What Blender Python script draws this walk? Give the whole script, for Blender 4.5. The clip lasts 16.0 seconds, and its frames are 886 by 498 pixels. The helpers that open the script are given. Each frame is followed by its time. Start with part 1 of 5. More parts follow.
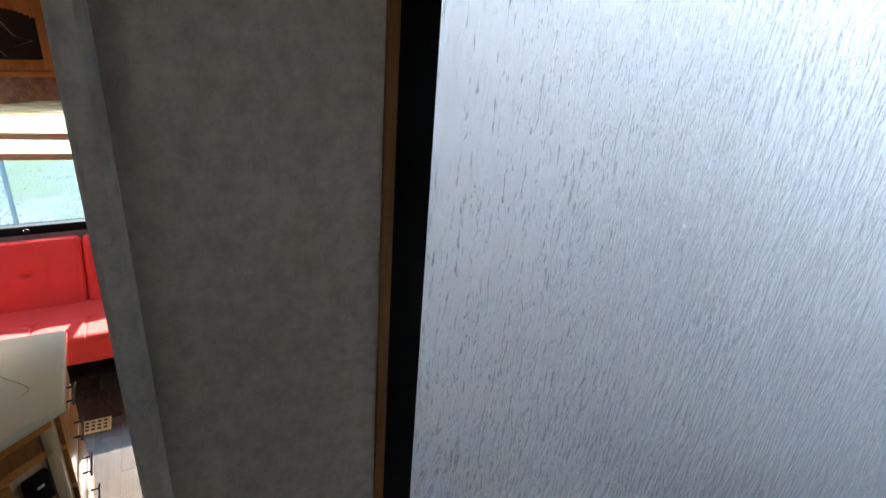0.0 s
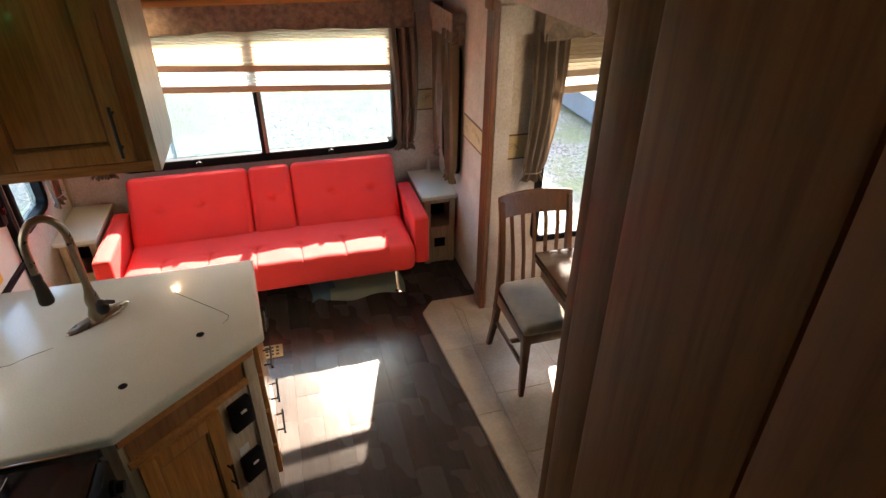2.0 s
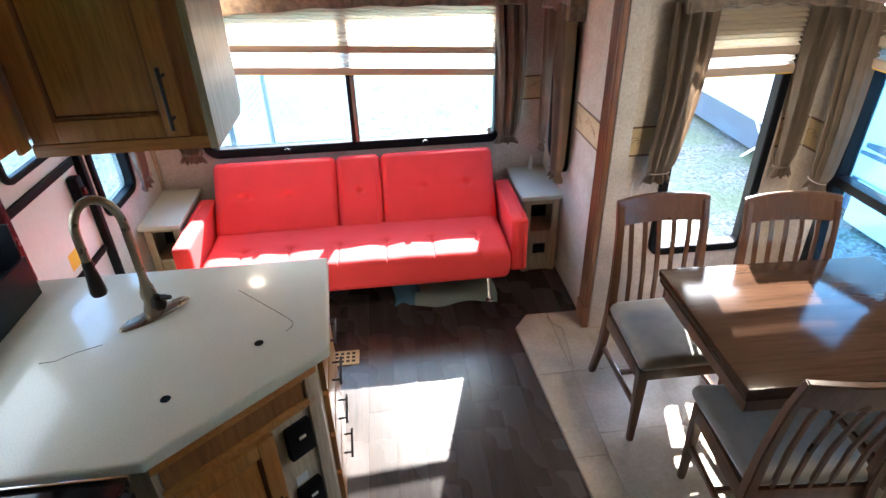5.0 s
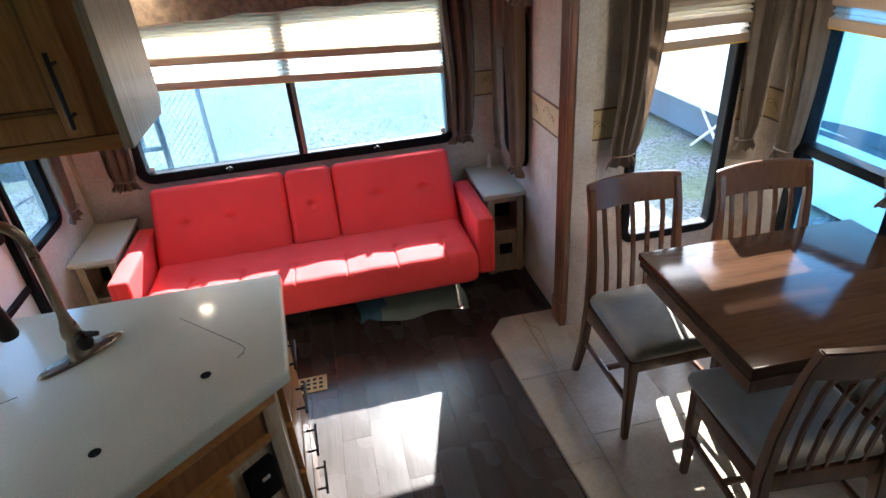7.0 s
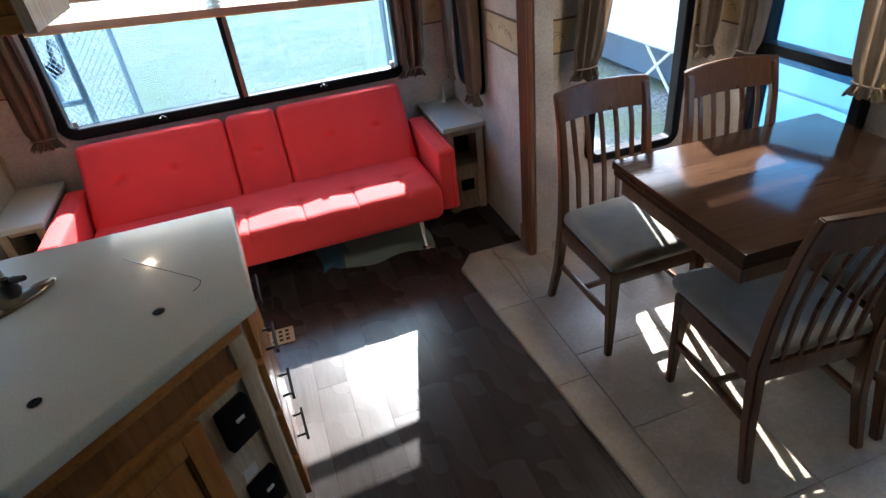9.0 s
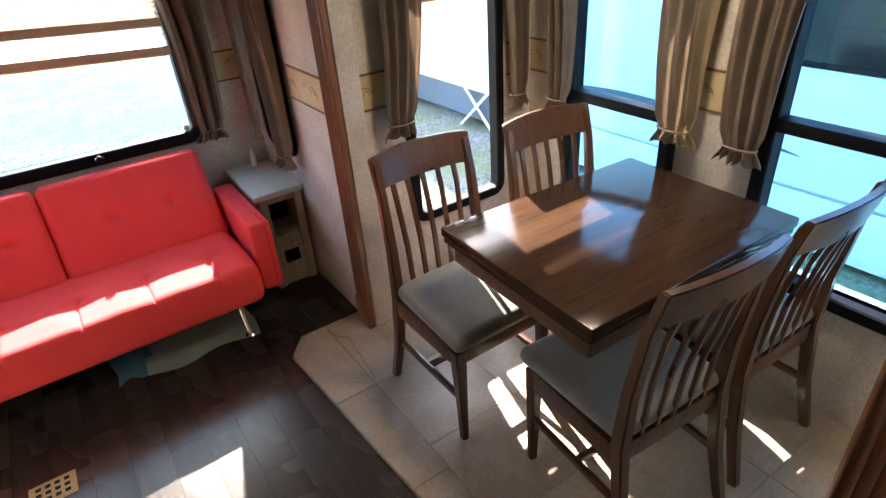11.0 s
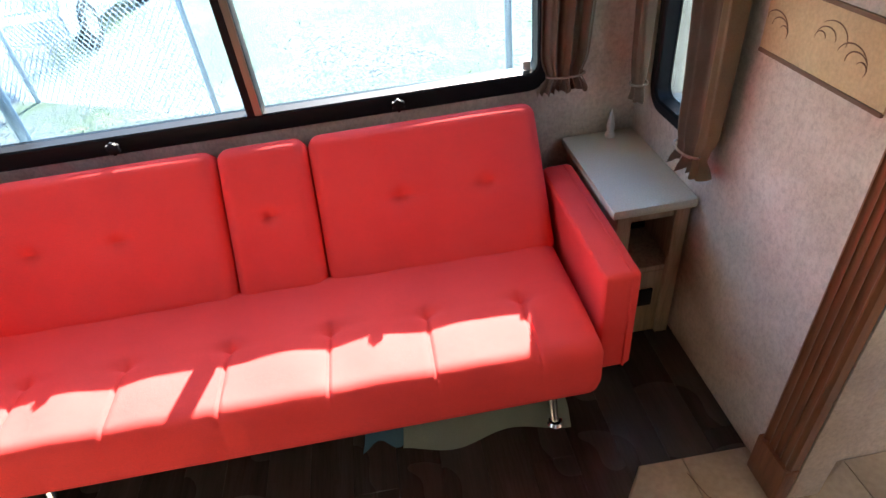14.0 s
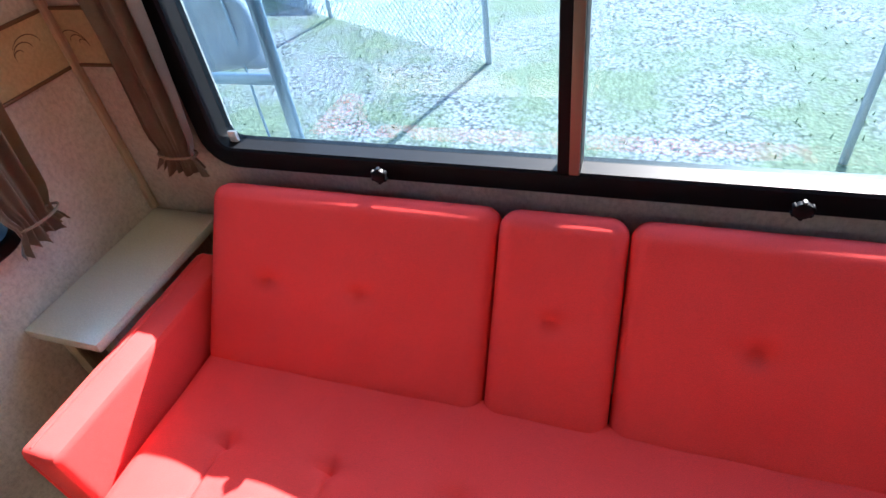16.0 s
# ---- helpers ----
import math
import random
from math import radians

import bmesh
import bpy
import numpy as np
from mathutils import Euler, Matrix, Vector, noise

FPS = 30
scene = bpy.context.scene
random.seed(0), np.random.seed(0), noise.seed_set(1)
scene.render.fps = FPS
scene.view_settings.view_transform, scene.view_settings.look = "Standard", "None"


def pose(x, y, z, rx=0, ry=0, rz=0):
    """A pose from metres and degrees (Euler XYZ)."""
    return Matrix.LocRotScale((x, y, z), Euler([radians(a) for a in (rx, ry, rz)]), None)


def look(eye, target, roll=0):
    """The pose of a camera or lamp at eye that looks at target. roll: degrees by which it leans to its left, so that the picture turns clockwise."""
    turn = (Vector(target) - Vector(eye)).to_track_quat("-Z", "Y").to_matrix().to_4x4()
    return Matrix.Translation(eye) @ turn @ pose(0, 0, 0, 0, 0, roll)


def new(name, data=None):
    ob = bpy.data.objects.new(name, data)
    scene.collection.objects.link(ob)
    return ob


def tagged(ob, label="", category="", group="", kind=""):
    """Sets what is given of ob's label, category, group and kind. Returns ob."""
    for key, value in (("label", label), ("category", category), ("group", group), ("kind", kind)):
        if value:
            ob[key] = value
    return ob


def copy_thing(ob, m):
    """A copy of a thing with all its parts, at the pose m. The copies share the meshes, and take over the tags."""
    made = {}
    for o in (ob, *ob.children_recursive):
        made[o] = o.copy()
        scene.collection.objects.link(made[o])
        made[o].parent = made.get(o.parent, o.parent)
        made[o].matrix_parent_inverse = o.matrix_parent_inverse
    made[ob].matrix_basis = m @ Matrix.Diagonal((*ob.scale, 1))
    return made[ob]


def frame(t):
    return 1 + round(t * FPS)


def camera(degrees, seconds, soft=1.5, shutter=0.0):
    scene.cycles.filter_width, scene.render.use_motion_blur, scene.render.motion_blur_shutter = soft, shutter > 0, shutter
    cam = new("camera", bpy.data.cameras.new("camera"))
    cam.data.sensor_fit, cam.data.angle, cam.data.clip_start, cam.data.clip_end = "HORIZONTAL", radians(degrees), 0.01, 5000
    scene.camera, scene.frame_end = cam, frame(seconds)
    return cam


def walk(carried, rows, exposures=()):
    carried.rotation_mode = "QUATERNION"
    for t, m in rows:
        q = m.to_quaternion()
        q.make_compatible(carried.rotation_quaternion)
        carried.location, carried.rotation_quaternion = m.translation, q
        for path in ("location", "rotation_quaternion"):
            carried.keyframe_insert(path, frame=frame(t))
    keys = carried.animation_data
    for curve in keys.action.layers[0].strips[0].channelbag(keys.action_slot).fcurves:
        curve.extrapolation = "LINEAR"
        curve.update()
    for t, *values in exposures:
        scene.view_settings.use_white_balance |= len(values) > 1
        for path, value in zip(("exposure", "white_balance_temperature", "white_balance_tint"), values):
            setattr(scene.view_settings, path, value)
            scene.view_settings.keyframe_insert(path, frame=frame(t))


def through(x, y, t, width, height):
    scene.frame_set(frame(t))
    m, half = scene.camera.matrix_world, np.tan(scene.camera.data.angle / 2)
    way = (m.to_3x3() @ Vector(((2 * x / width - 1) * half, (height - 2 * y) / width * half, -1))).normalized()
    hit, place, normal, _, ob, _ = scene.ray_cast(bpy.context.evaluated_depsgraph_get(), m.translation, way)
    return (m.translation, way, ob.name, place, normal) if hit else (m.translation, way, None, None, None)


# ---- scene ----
cam = camera(75.4, 16.0)
PATH = [
    (0, (0.387, -4.133, 2.398), (1.235, -2.529, 1.556), 4.5),
    (0.5, (0.373, -4.093, 2.363), (1.244, -2.502, 1.521), 4.5),
    (1, (0.315, -4.016, 2.332), (1.163, -2.438, 1.442), 3.7),
    (1.5, (0.247, -3.94, 2.323), (0.899, -2.321, 1.346), 1.7),
    (2, (0.143, -3.833, 2.263), (0.617, -2.19, 1.227), 0.4),
    (2.5, (0.094, -3.781, 2.217), (0.472, -2.133, 1.149), 0.1),
    (3, (0.054, -3.71, 2.201), (0.331, -2.049, 1.121), -1.0),
    (3.5, (0.052, -3.667, 2.199), (0.239, -1.989, 1.127), -1.6),
    (4, (0.141, -3.592, 2.17), (0.294, -1.907, 1.104), -1.2),
    (6.5, (0.204, -3.373, 1.966), (0.446, -1.648, 0.985), -4.1),
    (7, (0.189, -3.342, 1.927), (0.495, -1.629, 0.941), -4.7),
    (7.5, (0.257, -3.338, 1.826), (0.641, -1.645, 0.833), -5.0),
    (8, (0.199, -3.333, 1.824), (0.63, -1.663, 0.811), -5.6),
    (8.5, (0.152, -3.325, 1.788), (0.58, -1.681, 0.733), -6.6),
    (9, (0.122, -3.288, 1.72), (0.561, -1.673, 0.626), -6.8),
    (9.5, (0.129, -3.237, 1.691), (0.629, -1.645, 0.588), -6.9),
    (10, (0.192, -3.213, 1.746), (0.925, -1.687, 0.682), -5.3),
    (12.5, (0.459, -2.421, 1.577), (1.449, -1.008, 0.566), -4.1),
    (13, (0.39, -2.17, 1.58), (1.074, -0.67, 0.448), -4.9),
    (13.5, (0.319, -1.929, 1.598), (0.74, -0.4, 0.38), -5.8),
    (14, (0.397, -1.686, 1.496), (0.51, -0.11, 0.269), -7.0),
    (14.5, (0.357, -1.476, 1.533), (0.347, 0.052, 0.243), -7.6),
    (15, (0.322, -1.31, 1.518), (0.272, 0.21, 0.219), -7.2),
    (15.5, (0.184, -1.186, 1.531), (-0.113, 0.29, 0.214), -7.8),
    (16, (0.129, -1.001, 1.497), (-0.472, 0.388, 0.189), -9.0),
]
EXPOSURES = [(0, 3.45, 6800, 10), (1, 3.55, 7600, 13), (1.5, 3.6, 8100, 17), (2.5, 4.1, 7500, 18), (3.5, 4.3, 6200, 13), (4.2, 4.3, 6000, 11), (6.3, 3.85, 6000, 11), (8, 3.25, 5700, 9),
             (9, 3.25, 5800, 10), (10, 3.4, 6100, 13), (12.3, 4.1, 7000, 14), (13, 4.05, 6900, 14), (14, 3.87, 6900, 15), (15, 3.66, 6700, 16), (16, 3.38, 6200, 14)]
walk(cam, [(t, look(eye, target, roll)) for t, eye, target, roll in PATH], EXPOSURES)

# ---- light ----
TO_SUN = Vector((0.282, 1.0, 0.652)).normalized()
world = bpy.data.worlds.new("world")
scene.world = world
world.use_nodes = True
wn = world.node_tree
sky = wn.nodes.new("ShaderNodeTexSky")
sky.sky_type = 'NISHITA'
sky.sun_disc = False
sky.sun_elevation = math.asin(TO_SUN.z)
sky.sun_rotation = math.atan2(TO_SUN.x, TO_SUN.y)
bg = wn.nodes["Background"]
bg.inputs["Strength"].default_value = 0.15
wn.links.new(sky.outputs[0], bg.inputs["Color"])
sun_data = bpy.data.lights.new("sun", 'SUN')
sun_data.energy = 3.5
sun_data.angle = radians(0.5)
sun_data.color = (1.0, 0.95, 0.87)
sun = new("sun", sun_data)
sun.matrix_world = look(TO_SUN * 20, (0, 0, 0))

def lamp_light(place, watts, radius, aim=(0, 0, -1), color=(1.0, 0.8, 0.58)):
    """A round lamp that shines from a fixture."""
    d = bpy.data.lights.new("lamp_light", 'AREA')
    d.shape = 'DISK'
    d.size = radius * 2
    d.energy = watts
    d.color = color
    ob = new("lamp_light", d)
    ob.matrix_world = look(place, Vector(place) + Vector(aim))
    return ob

PUCKS = [(-0.63, -0.17, 1.772)]
for p in PUCKS:
    lamp_light((p[0], p[1], p[2] - 0.016), 0.03, 0.03)
lamp_light((1.65, -1.97, 1.79), 0.35, 0.1)

# area lamp added inside the kitchen window, standing in for sky light on the counter
day = bpy.data.lights.new("window_fill_lamp", 'AREA')
day.shape = 'RECTANGLE'
day.size, day.size_y = 0.72, 0.4
day.energy = 0.17
day.color = (0.72, 0.86, 1.0)
new("window_fill_lamp", day).matrix_world = look((-1.19, -2.05, 1.31), (0.0, -2.05, 1.1))

# ---- materials ----
def material(name, rough=0.5, metal=0.0):
    m = bpy.data.materials.new(name)
    m.use_nodes = True
    b = m.node_tree.nodes["Principled BSDF"]
    b.inputs["Roughness"].default_value = rough
    b.inputs["Metallic"].default_value = metal
    return m, m.node_tree, b

def coords(nt, scale=(1, 1, 1)):
    tc = nt.nodes.new("ShaderNodeTexCoord")
    mp = nt.nodes.new("ShaderNodeMapping")
    mp.inputs["Scale"].default_value = scale
    nt.links.new(tc.outputs["Object"], mp.inputs["Vector"])
    return mp.outputs[0]

def noise_node(nt, vec, scale, detail=4.0, rough=0.55):
    n = nt.nodes.new("ShaderNodeTexNoise")
    n.inputs["Scale"].default_value = scale
    n.inputs["Detail"].default_value = detail
    n.inputs["Roughness"].default_value = rough
    nt.links.new(vec, n.inputs["Vector"])
    return n.outputs["Fac"]

def ramp(nt, fac, stops):
    r = nt.nodes.new("ShaderNodeValToRGB")
    els = r.color_ramp.elements
    while len(els) < len(stops):
        els.new(0.5)
    for e, (p, c) in zip(els, stops):
        e.position = p
        e.color = (*c, 1)
    nt.links.new(fac, r.inputs[0])
    return r.outputs[0]

def mix(nt, a, b, fac, mode='MIX'):
    n = nt.nodes.new("ShaderNodeMix")
    n.data_type = 'RGBA'
    n.blend_type = mode
    for sock, v in ((n.inputs[6], a), (n.inputs[7], b)):
        if isinstance(v, tuple):
            sock.default_value = (*v, 1)
        else:
            nt.links.new(v, sock)
    if isinstance(fac, float):
        n.inputs[0].default_value = fac
    else:
        nt.links.new(fac, n.inputs[0])
    return n.outputs[2]

def bump(nt, b, fac, strength=0.3, dist=0.002):
    n = nt.nodes.new("ShaderNodeBump")
    n.inputs["Strength"].default_value = strength
    n.inputs["Distance"].default_value = dist
    nt.links.new(fac, n.inputs["Height"])
    nt.links.new(n.outputs[0], b.inputs["Normal"])

def rough_from(nt, b, fac, lo, hi):
    n = nt.nodes.new("ShaderNodeMapRange")
    n.inputs[3].default_value, n.inputs[4].default_value = lo, hi
    nt.links.new(fac, n.inputs[0])
    nt.links.new(n.outputs[0], b.inputs["Roughness"])

def object_random(nt):
    return nt.nodes.new("ShaderNodeObjectInfo").outputs["Random"]

def mottled(name, c1, c2, scale=6.0, rough=0.6, fine=150.0, bump_s=0.2, dist=0.001, metal=0.0, stretch=(1, 1, 1), vary=0.0):
    """Two colours in broad patches and fine grain, with a slight relief."""
    m, nt, b = material(name, rough, metal)
    v = coords(nt, stretch)
    big, small = noise_node(nt, v, scale), noise_node(nt, v, fine, 3.0)
    col = mix(nt, c1, c2, ramp(nt, big, [(0.35, (0, 0, 0)), (0.65, (1, 1, 1))]))
    col = mix(nt, col, ramp(nt, small, [(0.3, (0.75, 0.75, 0.75)), (0.7, (1.15, 1.15, 1.15))]), 0.5, 'MULTIPLY')
    if vary:
        r = nt.nodes.new("ShaderNodeMapRange")
        r.inputs[3].default_value, r.inputs[4].default_value = 1 - vary, 1 + vary
        nt.links.new(object_random(nt), r.inputs[0])
        hsv = nt.nodes.new("ShaderNodeHueSaturation")
        nt.links.new(r.outputs[0], hsv.inputs["Value"])
        nt.links.new(col, hsv.inputs["Color"])
        col = hsv.outputs[0]
    nt.links.new(col, b.inputs["Base Color"])
    rough_from(nt, b, big, max(0.02, rough - 0.06), min(1, rough + 0.08))
    if bump_s:
        bump(nt, b, small, bump_s, dist)
    return m

def wood(name, dark, light, axis='z', rough=0.35, scale=1.0, coat=0.0, vary=0.0):
    """Grain that runs along one axis, with streaks, pores and worn gloss."""
    m, nt, b = material(name, rough)
    st = [14 * scale] * 3
    st['xyz'.index(axis)] = 0.9 * scale
    v = coords(nt, st)
    if vary:
        add = nt.nodes.new("ShaderNodeVectorMath")
        mul = nt.nodes.new("ShaderNodeMath")
        mul.operation = 'MULTIPLY'
        mul.inputs[1].default_value = 37.0
        nt.links.new(object_random(nt), mul.inputs[0])
        nt.links.new(v, add.inputs[0])
        nt.links.new(mul.outputs[0], add.inputs[1])
        v = add.outputs[0]
    grain = noise_node(nt, v, 1.6, 6.0, 0.65)
    pores = noise_node(nt, v, 9.0, 3.0, 0.7)
    wide = noise_node(nt, coords(nt), 2.2, 2.0)
    col = ramp(nt, grain, [(0.3, dark), (0.72, light)])
    col = mix(nt, col, ramp(nt, pores, [(0.36, (0.55, 0.5, 0.45)), (0.55, (1, 1, 1))]), 0.55, 'MULTIPLY')
    col = mix(nt, col, ramp(nt, wide, [(0.3, (0.78, 0.78, 0.78)), (0.7, (1.12, 1.12, 1.12))]), 0.7, 'MULTIPLY')
    if vary:
        r = nt.nodes.new("ShaderNodeMapRange")
        r.inputs[3].default_value, r.inputs[4].default_value = 1 - vary, 1 + vary
        nt.links.new(object_random(nt), r.inputs[0])
        hsv = nt.nodes.new("ShaderNodeHueSaturation")
        nt.links.new(r.outputs[0], hsv.inputs["Value"])
        nt.links.new(col, hsv.inputs["Color"])
        col = hsv.outputs[0]
    nt.links.new(col, b.inputs["Base Color"])
    rough_from(nt, b, wide, max(0.05, rough - 0.08), rough + 0.1)
    b.inputs["Coat Weight"].default_value = coat
    b.inputs["Coat Roughness"].default_value = 0.052
    bump(nt, b, pores, 0.15, 0.0006)
    return m

def fabric(name, c1, c2, weave=900.0, rough=0.9, bump_s=0.5, sheen=0.3, blotch=5.0):
    m, nt, b = material(name, rough)
    v = coords(nt)
    big = noise_node(nt, v, blotch, 3.0)
    fine = noise_node(nt, v, weave, 2.0)
    mid = noise_node(nt, v, 60.0, 3.0)
    col = mix(nt, c1, c2, ramp(nt, big, [(0.35, (0, 0, 0)), (0.65, (1, 1, 1))]))
    col = mix(nt, col, ramp(nt, fine, [(0.3, (0.72, 0.72, 0.72)), (0.7, (1.15, 1.15, 1.15))]), 0.6, 'MULTIPLY')
    nt.links.new(col, b.inputs["Base Color"])
    b.inputs["Sheen Weight"].default_value = sheen
    both = nt.nodes.new("ShaderNodeMath")
    both.operation = 'ADD'
    nt.links.new(fine, both.inputs[0])
    nt.links.new(mid, both.inputs[1])
    bump(nt, b, both.outputs[0], bump_s, 0.0015)
    return m

def plain(name, c, rough=0.4, metal=0.0, emit=0.0):
    m, nt, b = material(name, rough, metal)
    n = noise_node(nt, coords(nt), 40.0, 3.0)
    col = mix(nt, tuple(x * 0.88 for x in c), c, n)
    nt.links.new(col, b.inputs["Base Color"])
    rough_from(nt, b, n, max(0.02, rough - 0.05), min(1, rough + 0.07))
    if emit:
        b.inputs["Emission Color"].default_value = (*c, 1)
        b.inputs["Emission Strength"].default_value = emit
    return m

def clear_glass(name, tint=(0.93, 0.97, 0.98), refl=0.08):
    m = bpy.data.materials.new(name)
    m.use_nodes = True
    nt = m.node_tree
    nt.nodes.clear()
    out = nt.nodes.new("ShaderNodeOutputMaterial")
    tr = nt.nodes.new("ShaderNodeBsdfTransparent")
    tr.inputs[0].default_value = (*tint, 1)
    gl = nt.nodes.new("ShaderNodeBsdfGlossy")
    gl.inputs["Roughness"].default_value = 0.02
    lw = nt.nodes.new("ShaderNodeLayerWeight")
    pw = nt.nodes.new("ShaderNodeMath")
    pw.operation = 'POWER'
    pw.inputs[1].default_value = 4.0
    nt.links.new(lw.outputs["Facing"], pw.inputs[0])
    fr = nt.nodes.new("ShaderNodeMapRange")
    fr.inputs[3].default_value, fr.inputs[4].default_value = 0.03, 0.8
    nt.links.new(pw.outputs[0], fr.inputs[0])
    mx = nt.nodes.new("ShaderNodeMixShader")
    nt.links.new(fr.outputs[0], mx.inputs[0])
    nt.links.new(tr.outputs[0], mx.inputs[1])
    nt.links.new(gl.outputs[0], mx.inputs[2])
    nt.links.new(mx.outputs[0], out.inputs[0])
    return m

def shade_cloth(name, c, through=0.55):
    """Thin pleated cloth that lets daylight through."""
    m = bpy.data.materials.new(name)
    m.use_nodes = True
    nt = m.node_tree
    b = nt.nodes["Principled BSDF"]
    b.inputs["Roughness"].default_value = 0.9
    out = nt.nodes["Material Output"]
    tl = nt.nodes.new("ShaderNodeBsdfTranslucent")
    n = noise_node(nt, coords(nt, (1, 1, 3)), 30.0, 3.0)
    col = mix(nt, tuple(x * 0.9 for x in c), c, n)
    nt.links.new(col, b.inputs["Base Color"])
    nt.links.new(col, tl.inputs[0])
    mx = nt.nodes.new("ShaderNodeMixShader")
    mx.inputs[0].default_value = through
    nt.links.new(b.outputs[0], mx.inputs[1])
    nt.links.new(tl.outputs[0], mx.inputs[2])
    nt.links.new(mx.outputs[0], out.inputs[0])
    return m

def wall_paper():
    """Greige vinyl with a faint linen weave and cloudy patches."""
    m, nt, b = material("wall_paper", 0.6)
    h = noise_node(nt, coords(nt, (30, 30, 260)), 1.0, 3.0)
    w = noise_node(nt, coords(nt, (260, 260, 30)), 1.0, 3.0)
    big = noise_node(nt, coords(nt), 7.0, 5.0)
    felt = noise_node(nt, coords(nt, (1, 1, 0.8)), 85.0, 6.0, 0.75)
    col = mix(nt, (0.63, 0.58, 0.51), (0.52, 0.465, 0.395), ramp(nt, big, [(0.35, (0, 0, 0)), (0.68, (1, 1, 1))]))
    col = mix(nt, col, ramp(nt, felt, [(0.36, (0.62, 0.61, 0.59)), (0.58, (1.08, 1.08, 1.08))]), 0.56, 'MULTIPLY')
    col = mix(nt, col, ramp(nt, h, [(0.3, (0.8, 0.8, 0.8)), (0.7, (1.1, 1.1, 1.1))]), 0.22, 'MULTIPLY')
    col = mix(nt, col, ramp(nt, w, [(0.3, (0.8, 0.8, 0.8)), (0.7, (1.1, 1.1, 1.1))]), 0.22, 'MULTIPLY')
    nt.links.new(col, b.inputs["Base Color"])
    bump(nt, b, felt, 0.35, 0.0012)
    return m

def rain_glass():
    """Obscure shower glass with a running, rain-like relief."""
    m, nt, b = material("rain_glass", 0.1)
    b.inputs["Base Color"].default_value = (0.95, 0.98, 1.0, 1)
    b.inputs["Transmission Weight"].default_value = 1.0
    b.inputs["IOR"].default_value = 1.3
    a = noise_node(nt, coords(nt, (210, 210, 38)), 1.0, 2.0, 0.5)
    c = noise_node(nt, coords(nt, (34, 34, 20)), 1.0, 4.0, 0.65)
    s = nt.nodes.new("ShaderNodeMath")
    s.operation = 'MULTIPLY_ADD'
    nt.links.new(c, s.inputs[0])
    s.inputs[1].default_value = 1.3
    nt.links.new(a, s.inputs[2])
    bump(nt, b, s.outputs[0], 0.9, 0.004)
    out = nt.nodes["Material Output"]
    milky = nt.nodes.new("ShaderNodeBsdfTranslucent")
    milky.inputs[0].default_value = (0.9, 0.94, 1.0, 1)
    nt.links.new(b.inputs["Normal"].links[0].from_socket, milky.inputs["Normal"])
    mx = nt.nodes.new("ShaderNodeMixShader")
    mx.inputs[0].default_value = 0.2
    nt.links.new(b.outputs[0], mx.inputs[1])
    nt.links.new(milky.outputs[0], mx.inputs[2])
    nt.links.new(mx.outputs[0], out.inputs[0])
    return m

M_WALL = wall_paper()
M_BORDER = mottled("wall_border", (0.58, 0.47, 0.27), (0.5, 0.39, 0.22), 9, 0.6, 120, 0.3)
M_BATTEN = plain("brown_batten", (0.16, 0.09, 0.05), 0.5)
M_CEIL = mottled("ceiling_vinyl", (0.72, 0.68, 0.62), (0.66, 0.62, 0.56), 5, 0.7, 200, 0.2)
M_PLANK = wood("dark_laminate", (0.034, 0.026, 0.021), (0.07, 0.054, 0.047), 'y', 0.26, 1.0, 0.0, 0.035)
M_TILE = mottled("beige_vinyl_tile", (0.44, 0.37, 0.28), (0.35, 0.29, 0.2), 6, 0.42, 60, 0.25, 0.001, vary=0.06)
M_GROUT = mottled("floor_underlay", (0.4, 0.335, 0.25), (0.32, 0.265, 0.185), 10, 0.6)
M_PAD = mottled("dark_underlay", (0.012, 0.009, 0.008), (0.02, 0.014, 0.012), 10, 0.6)
M_MAPLE = wood("honey_maple", (0.4, 0.15, 0.035), (0.58, 0.27, 0.068), 'z', 0.38, 0.8, 0.15)
M_MAPLE_X = wood("honey_maple_rail", (0.4, 0.15, 0.035), (0.58, 0.27, 0.068), 'x', 0.38, 0.8, 0.15)
M_PALE = wood("pale_cabinet_side", (0.5, 0.4, 0.27), (0.62, 0.52, 0.38), 'z', 0.4, 0.7, 0.1)
M_TRIM = wood("red_brown_trim", (0.16, 0.06, 0.025), (0.27, 0.11, 0.05), 'z', 0.35, 1.0, 0.2)
M_TRIM2 = wood("brown_trim", (0.24, 0.095, 0.028), (0.35, 0.155, 0.05), 'z', 0.5, 0.7, 0.0)
M_TABLE = wood("dark_table_wood", (0.036, 0.018, 0.01), (0.06, 0.031, 0.017), 'x', 0.12, 0.7, 0.0)
M_TABLE.node_tree.nodes["Principled BSDF"].inputs["Specular IOR Level"].default_value = 0.16
M_CHAIR = wood("chair_wood", (0.07, 0.03, 0.014), (0.15, 0.066, 0.029), 'z', 0.3, 1.1, 0.2)
M_COUNTER = mottled("solid_counter", (0.69, 0.72, 0.63), (0.64, 0.67, 0.575), 4, 0.32, 220, 0.05, 0.0003)
M_COUNTER.node_tree.nodes["Principled BSDF"].inputs["Coat Weight"].default_value = 0.8
M_COUNTER.node_tree.nodes["Principled BSDF"].inputs["Coat Roughness"].default_value = 0.1
M_RED = fabric("red_upholstery", (0.9, 0.064, 0.06), (0.85, 0.055, 0.052), 700, 0.9, 0.45, 0.0)
M_SEAT = fabric("grey_seat_cloth", (0.2, 0.18, 0.135), (0.16, 0.145, 0.11), 600, 0.85, 0.4, 0.3, 14)
